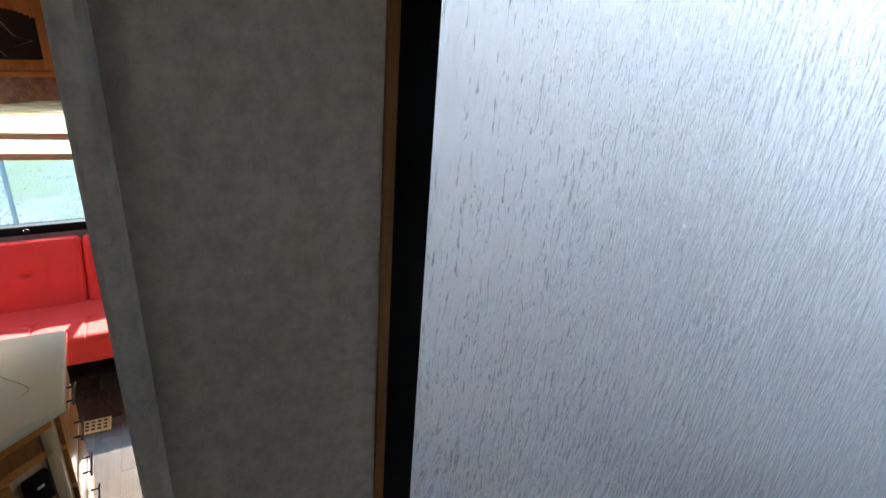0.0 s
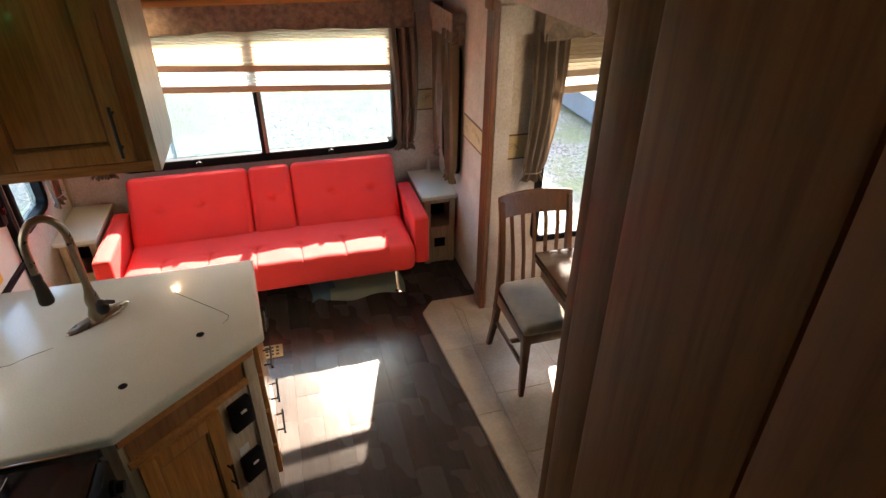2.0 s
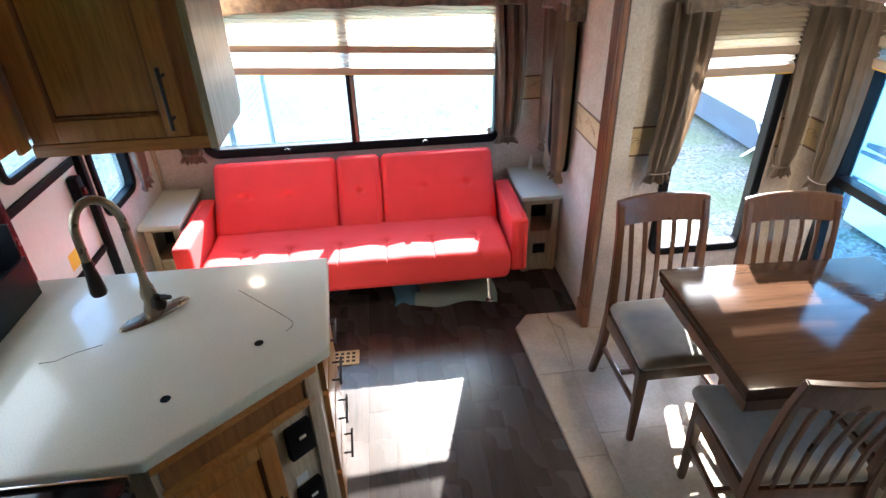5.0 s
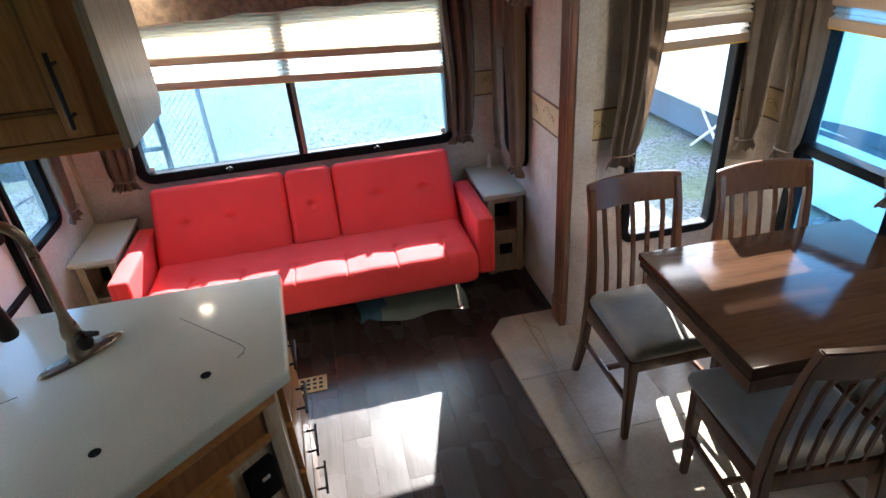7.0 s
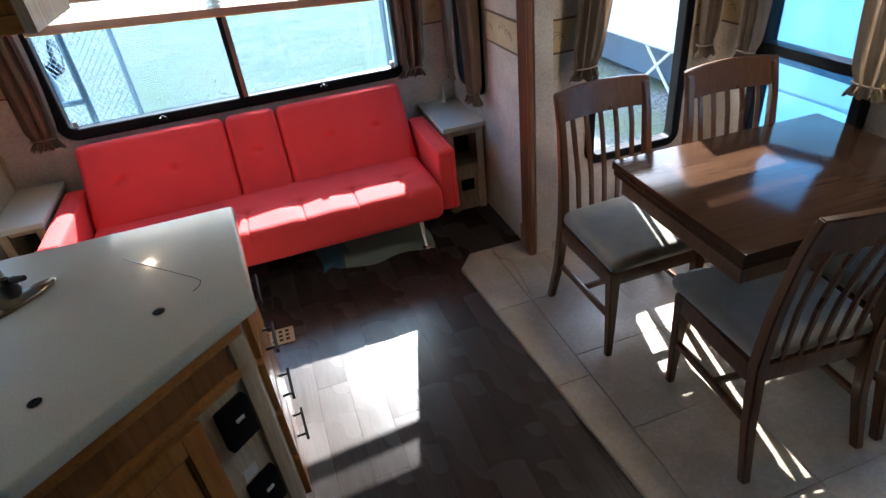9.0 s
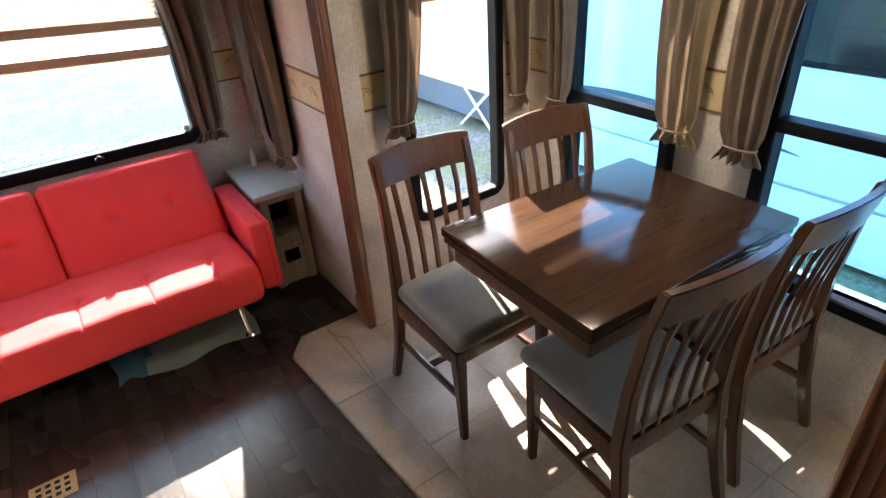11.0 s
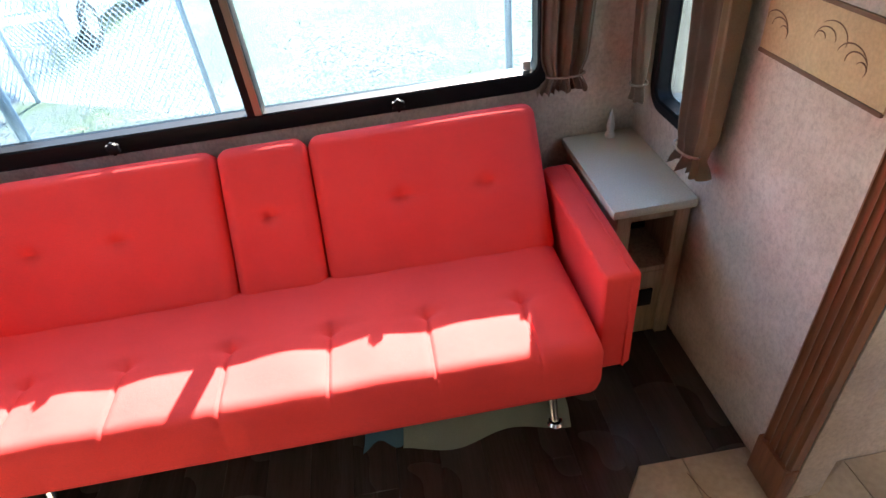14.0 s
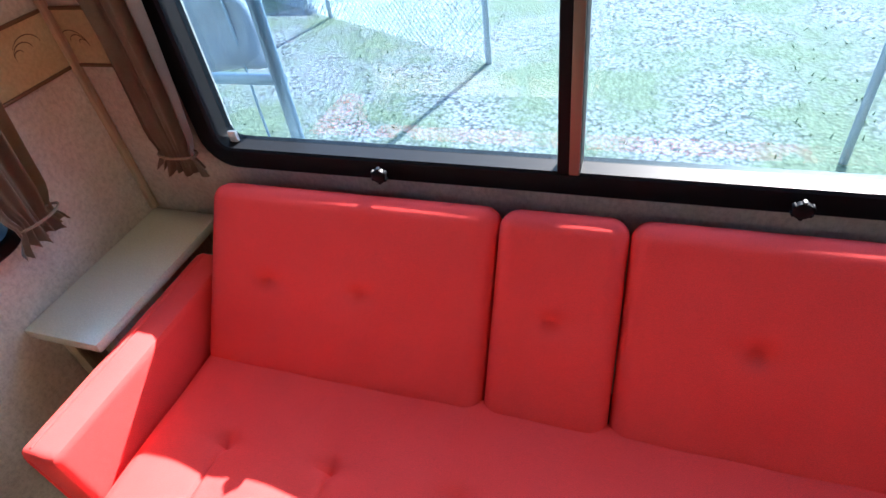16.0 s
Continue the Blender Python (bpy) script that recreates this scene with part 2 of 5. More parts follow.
M_DRAPE = fabric("taupe_drape", (0.29, 0.225, 0.165), (0.23, 0.175, 0.125), 500, 0.85, 0.3, 0.3, 8)
M_LINING = fabric("pale_drape_lining", (0.4, 0.32, 0.2), (0.35, 0.28, 0.17), 500, 0.85, 0.3, 0.2, 8)
M_VALANCE = fabric("damask_valance", (0.26, 0.2, 0.145), (0.13, 0.1, 0.075), 400, 0.8, 0.4, 0.3, 28)
M_BLACK = plain("black_frame", (0.007, 0.008, 0.01), 0.45)
M_BLACK.node_tree.nodes["Principled BSDF"].inputs["Specular IOR Level"].default_value = 0.1
M_BLACKG = plain("black_gloss", (0.008, 0.008, 0.009), 0.08)
M_DKRED = plain("dark_red_plastic", (0.06, 0.009, 0.011), 0.25)
M_BRONZE = plain("oil_rubbed_bronze", (0.03, 0.024, 0.02), 0.4, 0.6)
M_FAUCET = plain("brushed_bronze", (0.3, 0.24, 0.17), 0.28, 0.95)
M_CHROME = plain("chrome", (0.75, 0.75, 0.76), 0.08, 1.0)
M_WHITE = plain("white_plastic", (0.75, 0.75, 0.72), 0.4)
M_GLASS = clear_glass("window_glass", (0.53, 0.64, 0.71))
M_DARKGLASS = plain("smoked_cabinet_glass", (0.015, 0.016, 0.016), 0.08)
M_SHADE = shade_cloth("pleated_shade_cloth", (0.8, 0.71, 0.57))
M_SHEER = shade_cloth("sheer_shade_cloth", (0.9, 0.87, 0.8), 0.85)
def see_through(m, share):
    """Lets a share of the light pass straight through a thin weave."""
    nt = m.node_tree
    out = nt.nodes["Material Output"]
    cloth = out.inputs[0].links[0].from_socket
    clear = nt.nodes.new("ShaderNodeBsdfTransparent")
    mx = nt.nodes.new("ShaderNodeMixShader")
    mx.inputs[0].default_value = share
    nt.links.new(cloth, mx.inputs[1])
    nt.links.new(clear.outputs[0], mx.inputs[2])
    nt.links.new(mx.outputs[0], out.inputs[0])
see_through(M_SHEER, 0.3)
M_BAR = plain("shade_bar", (0.45, 0.34, 0.24), 0.5)
M_YELLOW = plain("yellow_bar_edge", (0.85, 0.5, 0.06), 0.4)
M_RAIN = rain_glass()
M_SKYGLASS = clear_glass("skylight_glass", (0.95, 0.97, 0.98))
M_DOME = shade_cloth("frosted_acrylic", (0.9, 0.94, 0.97), 0.85)
M_BLUEGLASS = clear_glass("tinted_window_glass", (0.5, 0.76, 0.9))

# ---- mesh helpers ----
def bx(x0, x1, y0, y1, z0, z1, bev=0.0, seg=2, bm=None):
    """A box between six planes, added to bm, with rounded edges."""
    one = bmesh.new()
    bmesh.ops.create_cube(one, size=1)
    bmesh.ops.scale(one, vec=(abs(x1 - x0), abs(y1 - y0), abs(z1 - z0)), verts=one.verts)
    bmesh.ops.translate(one, vec=((x0 + x1) / 2, (y0 + y1) / 2, (z0 + z1) / 2), verts=one.verts)
    if bev:
        bmesh.ops.bevel(one, geom=one.edges[:], offset=bev, segments=seg, affect='EDGES', profile=0.6)
    return join(bm, one)

def join(bm, one):
    if bm is None:
        return one
    me = bpy.data.meshes.new("tmp")
    one.to_mesh(me)
    one.free()
    bm.from_mesh(me)
    bpy.data.meshes.remove(me)
    return bm

def prism(poly, z0, z1, bev=0.0, bm=None, seg=2):
    """A flat outline in x and y raised between two heights."""
    one = bmesh.new()
    f = one.faces.new([one.verts.new((x, y, z0)) for x, y in poly])
    r = bmesh.ops.extrude_face_region(one, geom=[f])
    bmesh.ops.translate(one, vec=(0, 0, z1 - z0), verts=[v for v in r["geom"] if isinstance(v, bmesh.types.BMVert)])
    bmesh.ops.recalc_face_normals(one, faces=one.faces)
    if bev:
        bmesh.ops.bevel(one, geom=one.edges[:], offset=bev, segments=seg, affect='EDGES', profile=0.6)
    return join(bm, one)

def turned(profile, place=(0, 0, 0), n=24, bm=None):
    """A lathe form from radius and height pairs round the z axis."""
    one = bmesh.new()
    rings = [[one.verts.new((r * math.cos(2 * math.pi * i / n), r * math.sin(2 * math.pi * i / n), z)) for i in range(n)] for r, z in profile]
    for a, b in zip(rings, rings[1:]):
        for i in range(n):
            one.faces.new((a[i], a[(i + 1) % n], b[(i + 1) % n], b[i]))
    one.faces.new(rings[0][::-1])
    one.faces.new(rings[-1])
    bmesh.ops.recalc_face_normals(one, faces=one.faces)
    bmesh.ops.translate(one, vec=place, verts=one.verts)
    return join(bm, one)

def tube(path, radius, n=12, bm=None):
    """A round bar along a line of points; radius may be a list."""
    one = bmesh.new()
    pts = [Vector(p) for p in path]
    rr = radius if isinstance(radius, (list, tuple)) else [radius] * len(pts)
    ref = None
    rings = []
    for i, p in enumerate(pts):
        d = (pts[min(i + 1, len(pts) - 1)] - pts[max(i - 1, 0)]).normalized()
        if ref is None:
            ref = d.orthogonal().normalized()
        u = (ref - d * ref.dot(d)).normalized()
        ref = u
        w = d.cross(u)
        rings.append([one.verts.new(p + (u * math.cos(2 * math.pi * k / n) + w * math.sin(2 * math.pi * k / n)) * rr[i]) for k in range(n)])
    for a, b in zip(rings, rings[1:]):
        for k in range(n):
            one.faces.new((a[k], a[(k + 1) % n], b[(k + 1) % n], b[k]))
    one.faces.new(rings[0][::-1])
    one.faces.new(rings[-1])
    bmesh.ops.recalc_face_normals(one, faces=one.faces)
    return join(bm, one)

def swept_rect(path, w, d, bm=None, bev=0.004):
    """A bar of rectangular section w (along x) by d (across) through points in the y and z plane."""
    one = bmesh.new()
    pts = [Vector(p) for p in path]
    rings = []
    for i, p in enumerate(pts):
        t = (pts[min(i + 1, len(pts) - 1)] - pts[max(i - 1, 0)]).normalized()
        s = Vector((1, 0, 0))
        q = t.cross(s).normalized()
        ww = w[i] if isinstance(w, (list, tuple)) else w
        dd = d[i] if isinstance(d, (list, tuple)) else d
        rings.append([one.verts.new(p + s * a * ww / 2 + q * b * dd / 2) for a, b in ((-1, -1), (1, -1), (1, 1), (-1, 1))])
    for a, b in zip(rings, rings[1:]):
        for k in range(4):
            one.faces.new((a[k], a[(k + 1) % 4], b[(k + 1) % 4], b[k]))
    one.faces.new(rings[0][::-1])
    one.faces.new(rings[-1])
    bmesh.ops.recalc_face_normals(one, faces=one.faces)
    if bev:
        bmesh.ops.bevel(one, geom=[e for e in one.edges if e.calc_face_angle(0) > 0.6], offset=bev, segments=2, affect='EDGES')
    return join(bm, one)

def moved(bm, m):
    bmesh.ops.transform(bm, matrix=m, verts=bm.verts)
    return bm

def smooth(me, angle=35):
    me.polygons.foreach_set("use_smooth", [True] * len(me.polygons))
    me.set_sharp_from_angle(angle=radians(angle))

def solid(name, bm, mat, label="", category="", kind="", group="", soft=True):
    """A top-level mesh of one piece."""
    me = bpy.data.meshes.new(name)
    bm.to_mesh(me)
    bm.free()
    me.materials.append(mat)
    if soft:
        smooth(me)
    return tagged(new(name, me), label, category, group, kind)

def thing(name, place, label, category, group=""):
    ob = new(name)
    ob.empty_display_size = 0.1
    ob.location = place
    return tagged(ob, label, category, group)

def root_place(ob):
    p = Vector((0, 0, 0))
    while ob is not None:
        p += ob.location
        ob = ob.parent
    return p

def part(name, bm, mat, parent, label=""):
    """Links a bmesh, given in world places, as one mesh under its thing."""
    bmesh.ops.translate(bm, vec=-root_place(parent), verts=bm.verts)
    me = bpy.data.meshes.new(name)
    bm.to_mesh(me)
    bm.free()
    me.materials.append(mat)
    smooth(me)
    ob = new(name, me)
    ob.parent = parent
    return tagged(ob, label)

# ---- setting ----
def wall_x(name, x0, x1, ya, yb, z0, z1, holes, label):
    """A wall that runs along y, with openings (y0, y1, z0, z1) cut through it."""
    bm = bmesh.new()
    at = ya
    for h0, h1, hz0, hz1 in sorted(holes):
        if h0 > at:
            bx(x0, x1, at, h0, z0, z1, bm=bm)
        if hz0 > z0:
            bx(x0, x1, h0, h1, z0, hz0, bm=bm)
        if hz1 < z1:
            bx(x0, x1, h0, h1, hz1, z1, bm=bm)
        at = h1
    if at < yb:
        bx(x0, x1, at, yb, z0, z1, bm=bm)
    return solid(name, bm, M_WALL, label, "wall", "structure", soft=False)

def wall_y(name, y0, y1, xa, xb, z0, z1, holes, label):
    ob = wall_x(name, y0, y1, xa, xb, z0, z1, holes, label)
    for v in ob.data.vertices:
        v.co = (v.co.y, v.co.x, v.co.z)
    ob.data.flip_normals()
    return ob

TOP = 2.6
wall_y("wall_rear", 0.05, 0.11, -1.32, 1.32, 0, TOP, [(-0.9, 0.9, 0.745, 1.64)], "greige papered rear wall with a wide window")
wall_x("wall_right", 1.23, 1.32, -0.97, 0.05, 0, TOP, [(-0.44, -0.09, 0.71, 1.5)], "greige papered side wall beside the sofa")
wall_x("wall_right_header", 1.23, 1.32, -2.95, -0.97, 1.875, TOP, [], "papered wall over the dining slide")
wall_x("wall_right_front", 1.23, 1.32, -3.04, -2.95, 0, TOP, [], "papered wall ahead of the dining slide")
wall_x("wall_left", -1.32, -1.26, -5.2, 0.05, 0, TOP, [(-0.68, -0.32, 0.75, 1.5), (-1.42, -0.78, 0.0, 1.86), (-2.45, -1.65, 1.06, 1.56)], "greige papered side wall with the entry door")
wall_y("wall_slide_rear", -0.97, -0.91, 1.32, 2.31, -0.08, 1.94, [(1.56, 2.05, 0.45, 1.55)], "papered end wall of the dining slide")
wall_y("wall_slide_front", -3.01, -2.95, 1.32, 2.31, -0.08, 1.94, [], "papered front wall of the dining slide")
wall_x("wall_slide_outer", 2.25, 2.31, -2.95, -0.97, -0.08, 1.94, [(-1.79, -1.26, 0.5, 1.56), (-2.75, -2.15, 0.5, 1.56)], "papered outer wall of the dining slide with two windows")
wall_y("wall_bath_rear", -3.46, -3.4, 0.42, 1.32, 0, TOP, [], "papered partition between dining slide and shower")
wall_x("wall_bath_side", 1.26, 1.32, -3.4, -3.04, 0, TOP, [], "papered partition beside the shower")
wall_y("wall_bath_back", -3.1, -3.04, 1.32, 2.26, 0, TOP, [], "papered partition behind the shower")
wall_y("wall_shower_front", -3.785, -3.7765, 0.352, 0.52, 0.5, TOP, [], "greige papered end panel beside the shower door")
wall_x("wall_shower_side", 2.2, 2.26, -5.2, -3.1, 0, TOP, [(-4.9, -4.5, 1.5, 2.1)], "wall of the shower")
wall_y("wall_hall_front", -5.26, -5.2, -1.32, 2.26, 0, TOP, [], "papered wall at the end of the hall")
wall_y("wall_partition", -3.62, -3.33, -1.26, -0.262, 0, TOP, [], "papered partition between stove and hall")

bm = bx(-1.32, 1.32, -3.1, 0.11, TOP, TOP + 0.05)
bx(-1.32, 0.5, -4.0, -3.1, TOP, TOP + 0.05, bm=bm)
bx(0.5, 1.32, -3.47, -3.1, TOP, TOP + 0.05, bm=bm)
bx(0.5, 2.26, -4.0, -3.755, TOP, TOP + 0.05, bm=bm)
bx(2.14, 2.26, -3.755, -3.04, TOP, TOP + 0.05, bm=bm)
bx(-1.32, 0.06, -4.36, -4.0, TOP, TOP + 0.05, bm=bm)
bx(0.16, 2.26, -4.36, -4.0, TOP, TOP + 0.05, bm=bm)
bx(-1.32, 2.26, -5.26, -4.36, TOP, TOP + 0.05, bm=bm)
solid("ceiling", bm, M_CEIL, "pale vinyl ceiling", "ceiling", "structure", soft=False)
bm = bx(1.32, 2.31, -3.01, -0.91, 1.94, 1.98)
solid("ceiling_slide", bm, M_CEIL, "pale vinyl ceiling of the dining slide", "ceiling", "structure", soft=False)

floor = solid("floor", bx(-1.32, 1.3, -3.4, 0.11, -0.08, -0.008), M_PAD, "dark brown laminate plank floor", "floor", "structure", soft=False)
# unseen roof opening, added only to bring daylight into the hall
solid("skylight", bx(-0.02, 0.38, -4.38, -3.98, TOP + 0.051, TOP + 0.055), M_SKYGLASS, "unseen clear roof opening added to light the hall", "skylight", "structure").visible_shadow = False
# unseen pane, added to scatter sun down behind the shower glass
solid("skylight", bx(0.48, 2.16, -3.77, -3.08, TOP + 0.051, TOP + 0.055), M_DOME, "unseen frosted acrylic roof pane added to brighten the shower glass", "skylight", "structure")
deck = solid("floor_hall", bx(-0.262, 2.2, -5.2, -3.6, -0.08, 0.54, bev=0.004), M_PLANK, "dark laminate deck of the raised hall", "floor", "structure")
for i, (y0, y1, z1) in enumerate([(-3.6, -3.38, 0.36), (-3.38, -3.16, 0.18)]):
    solid("hall_step", bx(-0.255, 0.385, y0, y1, -0.004, z1, bev=0.006), M_PLANK, "dark laminate step up to the hall", "step", "structure", "steps to the hall")

slide_edge = [(0.831, -0.99), (0.917, -0.881), (1.225, -0.885), (1.225, -0.972), (2.25, -0.972), (2.25, -2.95), (1.26, -2.95), (1.26, -3.4), (0.98, -3.4)]
slide_floor = solid("floor_slide", prism(slide_edge, -0.006, 0.014, 0.003), M_GROUT, "beige sheet vinyl floor of the dining slide", "floor", "structure")

# ---- windows ----
def rounded_ring(w, h, r, t, depth, bm=None):
    """A window frame in the u and z plane about the middle, with round corners."""
    def loop(a, b, rr):
        out = []
        for cx, cz, a0 in ((a - rr, b - rr, 0), (-a + rr, b - rr, 90), (-a + rr, -b + rr, 180), (a - rr, -b + rr, 270)):
            for k in range(7):
                an = radians(a0 + k * 15)
                out.append((cx + rr * math.cos(an), cz + rr * math.sin(an)))
        return out
    one = bmesh.new()
    o, i = loop(w / 2, h / 2, r), loop(w / 2 - t, h / 2 - t, max(r - t, 0.012))
    o2, i2 = loop(w / 2 - 0.006, h / 2 - 0.006, max(r - 0.006, 0.01)), loop(w / 2 - t + 0.006, h / 2 - t + 0.006, max(r - t, 0.012))
    rings = [[one.verts.new((x, y, z)) for x, z in lp] for lp, y in ((o, depth / 2), (o, -depth / 2 + 0.006), (o2, -depth / 2), (i2, -depth / 2), (i, -depth / 2 + 0.006), (i, depth / 2))]
    n = len(o)
    for a, b in zip(rings, rings[1:] + rings[:1]):
        for k in range(n):
            one.faces.new((a[k], a[(k + 1) % n], b[(k + 1) % n], b[k]))
    bmesh.ops.recalc_face_normals(one, faces=one.faces)
    return join(bm, one)

def knob(place, axis, parent):
    """A small lobed black window latch that stands off the frame."""
    bm = turned([(0.006, 0), (0.006, 0.012), (0.017, 0.014), (0.018, 0.026), (0.012, 0.03), (0.001, 0.031)], n=12)
    for a in range(6):
        bx(-0.004, 0.004, 0.014, 0.021, 0.014, 0.027, 0.002, bm=bm)
        moved(bm, pose(0, 0, 0, 0, 0, 60))
    moved(bm, pose(*place, 90 if axis == 'y' else 0, -90 if axis == 'x' else 0, 0))
    return part("latch", bm, M_BLACK, parent, "black lobed window latch")

def window(name, m, w, h, t, depth, bars, label, r=0.07, glass=None):
    """A black-framed window; m stands it: local x along the wall, -y into the room."""
    w_ob = solid(name, moved(rounded_ring(w, h, r, t, depth), m), M_BLACK, label, "window", "structure")
    for kind, at in bars:
        if kind == 'v':
            b = bx(at - 0.024, at + 0.024, -depth / 2 - 0.004, depth / 2 - 0.01, -h / 2 + t, h / 2 - t, 0.004)
        else:
            b = bx(-w / 2 + t, w / 2 - t, -depth / 2 - 0.004, depth / 2 - 0.01, at - 0.022, at + 0.022, 0.004)
        part("mullion", moved(b, m), M_BLACK, w_ob)
    p = part("pane", moved(bx(-w / 2 + t, w / 2 - t, 0.016, 0.02, -h / 2 + t, h / 2 - t), m), glass or M_GLASS, w_ob)
    p.visible_shadow = False
    return w_ob

def on_rear(x, y, z):
    return pose(x, y, z)
def on_right(x, y, z):
    return pose(x, y, z, 0, 0, -90)
def on_left(x, y, z):
    return pose(x, y, z, 0, 0, 90)

w1 = window("window_1", on_rear(0, 0.05, 1.19), 1.88, 0.9, 0.058, 0.07, [('v', 0)], "wide black-framed rear window with two panes", 0.09)
part("mullion_strip", bx(0.001, 0.0225, 0.006, 0.0105, 0.8, 1.5, 0.002), plain("worn_aluminium", (0.2, 0.17, 0.14), 0.4, 0.7), w1, "worn metal strip of the mullion")
for x in (-0.428, 0.434):
    knob((x, 0.006, 0.775), 'y', w1)
for x in (-0.855, 0.855):
    part("clip", bx(x - 0.012, x + 0.012, 0.045, 0.055, 0.80, 0.83, 0.003), M_WHITE, w1, "small white window clip")
window("window_2", on_right(1.238, -0.265, 1.1), 0.39, 0.84, 0.04, 0.05, [], "narrow black-framed window beside the sofa", 0.08)
window("window_3", on_left(-1.268, -0.5, 1.12), 0.42, 0.8, 0.04, 0.05, [], "narrow black-framed window beside the sofa", 0.08)
window("window_4", on_rear(1.805, -0.962, 1.0), 0.54, 1.16, 0.045, 0.06, [], "tall black-framed window in the slide's end wall", 0.07, M_SKYGLASS)
window("window_5", on_right(2.242, -1.517, 1.02), 0.56, 1.14, 0.05, 0.07, [('h', -0.072)], "black-framed sliding window beside the dining table", 0.05, M_BLUEGLASS)
window("window_6", on_right(2.242, -2.45, 1.02), 0.66, 1.14, 0.05, 0.07, [('h', 0.0)], "black-framed sliding window beside the dining table", 0.05, M_BLUEGLASS)
window("window_7", on_left(-1.268, -2.05, 1.31), 0.84, 0.54, 0.035, 0.05, [], "small black-framed kitchen window", 0.05, M_SKYGLASS)

# unseen window, added and sized to light the hall panel from behind
window("window_8", on_right(2.208, -4.7, 1.8), 0.44, 0.64, 0.035, 0.05, [], "unseen black-framed window added to light the hall", 0.05)

# ---- shades, drapes and valances ----
def pleated(m, w, z0, z1, pitch=0.02, deep=0.012):
    """Accordion cloth in the local x and z plane."""
    one = bmesh.new()
    n = max(4, int((z1 - z0) / pitch) * 2)
    rows = []
    for i in range(n + 1):
        z = z0 + (z1 - z0) * i / n
        y = deep if i % 2 else -deep
        rows.append([one.verts.new((-w / 2, y, z)), one.verts.new((w / 2, y, z))])
    for a, b in zip(rows, rows[1:]):
        one.faces.new((a[0], a[1], b[1], b[0]))
    return moved(one, m)

def shade(place_m, w, ztop, bars, label, slant=0.0):
    """Pleated shade: cloth above, two slim bars with a sheer strip between them."""
    base = thing("pleated_shade", place_m.translation, label, "window shade", "pleated shades")
    b1, b2 = bars
    place_m = place_m @ Matrix(((1, 0, 0, 0), (0, 1, 0, 0), (slant, 0, 1, 0), (0, 0, 0, 1)))
    ob = part("cloth", pleated(place_m, w, b1 + 0.018, ztop), M_SHADE, base)
    smooth(ob.data, 1)
    part("middle_bar", moved(bx(-w / 2, w / 2, -0.014, 0.014, b1 - 0.02, b1 + 0.018, 0.004), place_m), M_BAR, base)
    part("bottom_bar", moved(bx(-w / 2, w / 2, -0.014, 0.014, b2 - 0.0165, b2 + 0.021, 0.004), place_m), M_BAR, base)
    # sunlight on the bar's lower edge, painted as a yellow strip
    part("edge_strip", moved(bx(-w / 2, w / 2, -0.01, 0.012, b2 - 0.022, b2 - 0.0165, 0.001), place_m), M_YELLOW, base, "thin yellow strip painted for the bar's sunlit lower edge")
    part("sheer", pleated(place_m, w, b2 + 0.021, b1 - 0.02, 0.02, 0.008), M_SHEER, base, "white sheer strip of the shade")
    for x in (-w * 0.3, w * 0.3):
        part("cord", moved(tube([(x, -0.012, b2), (x, -0.012, b1)], 0.0012, 6), place_m), M_BAR, base)
    return base

shade(pose(0, -0.02, 0), 1.74, 1.66, (1.372, 1.247), "cream pleated shade half drawn aslant over the rear window", -0.054)
shade(pose(1.805, -1.012, 0), 0.49, 1.66, (1.48, 1.395), "cream pleated shade half drawn over the slide window")
shade(pose(2.19, -1.525, 0, 0, 0, -90), 0.54, 1.66, (1.56, 1.475), "cream pleated shade over the dining window")
shade(pose(2.19, -2.45, 0, 0, 0, -90), 0.6, 1.66, (1.56, 1.475), "cream pleated shade over the dining window")

shade(pose(1.215, -0.265, 0, 0, 0, -90), 0.33, 1.5, (1.4, 1.32), "cream pleated shade over the narrow sofa window")

shade(pose(-1.225, -2.05, 0, 0, 0, 90), 0.8, 1.57, (1.2, 1.12), "cream pleated shade over the kitchen window")

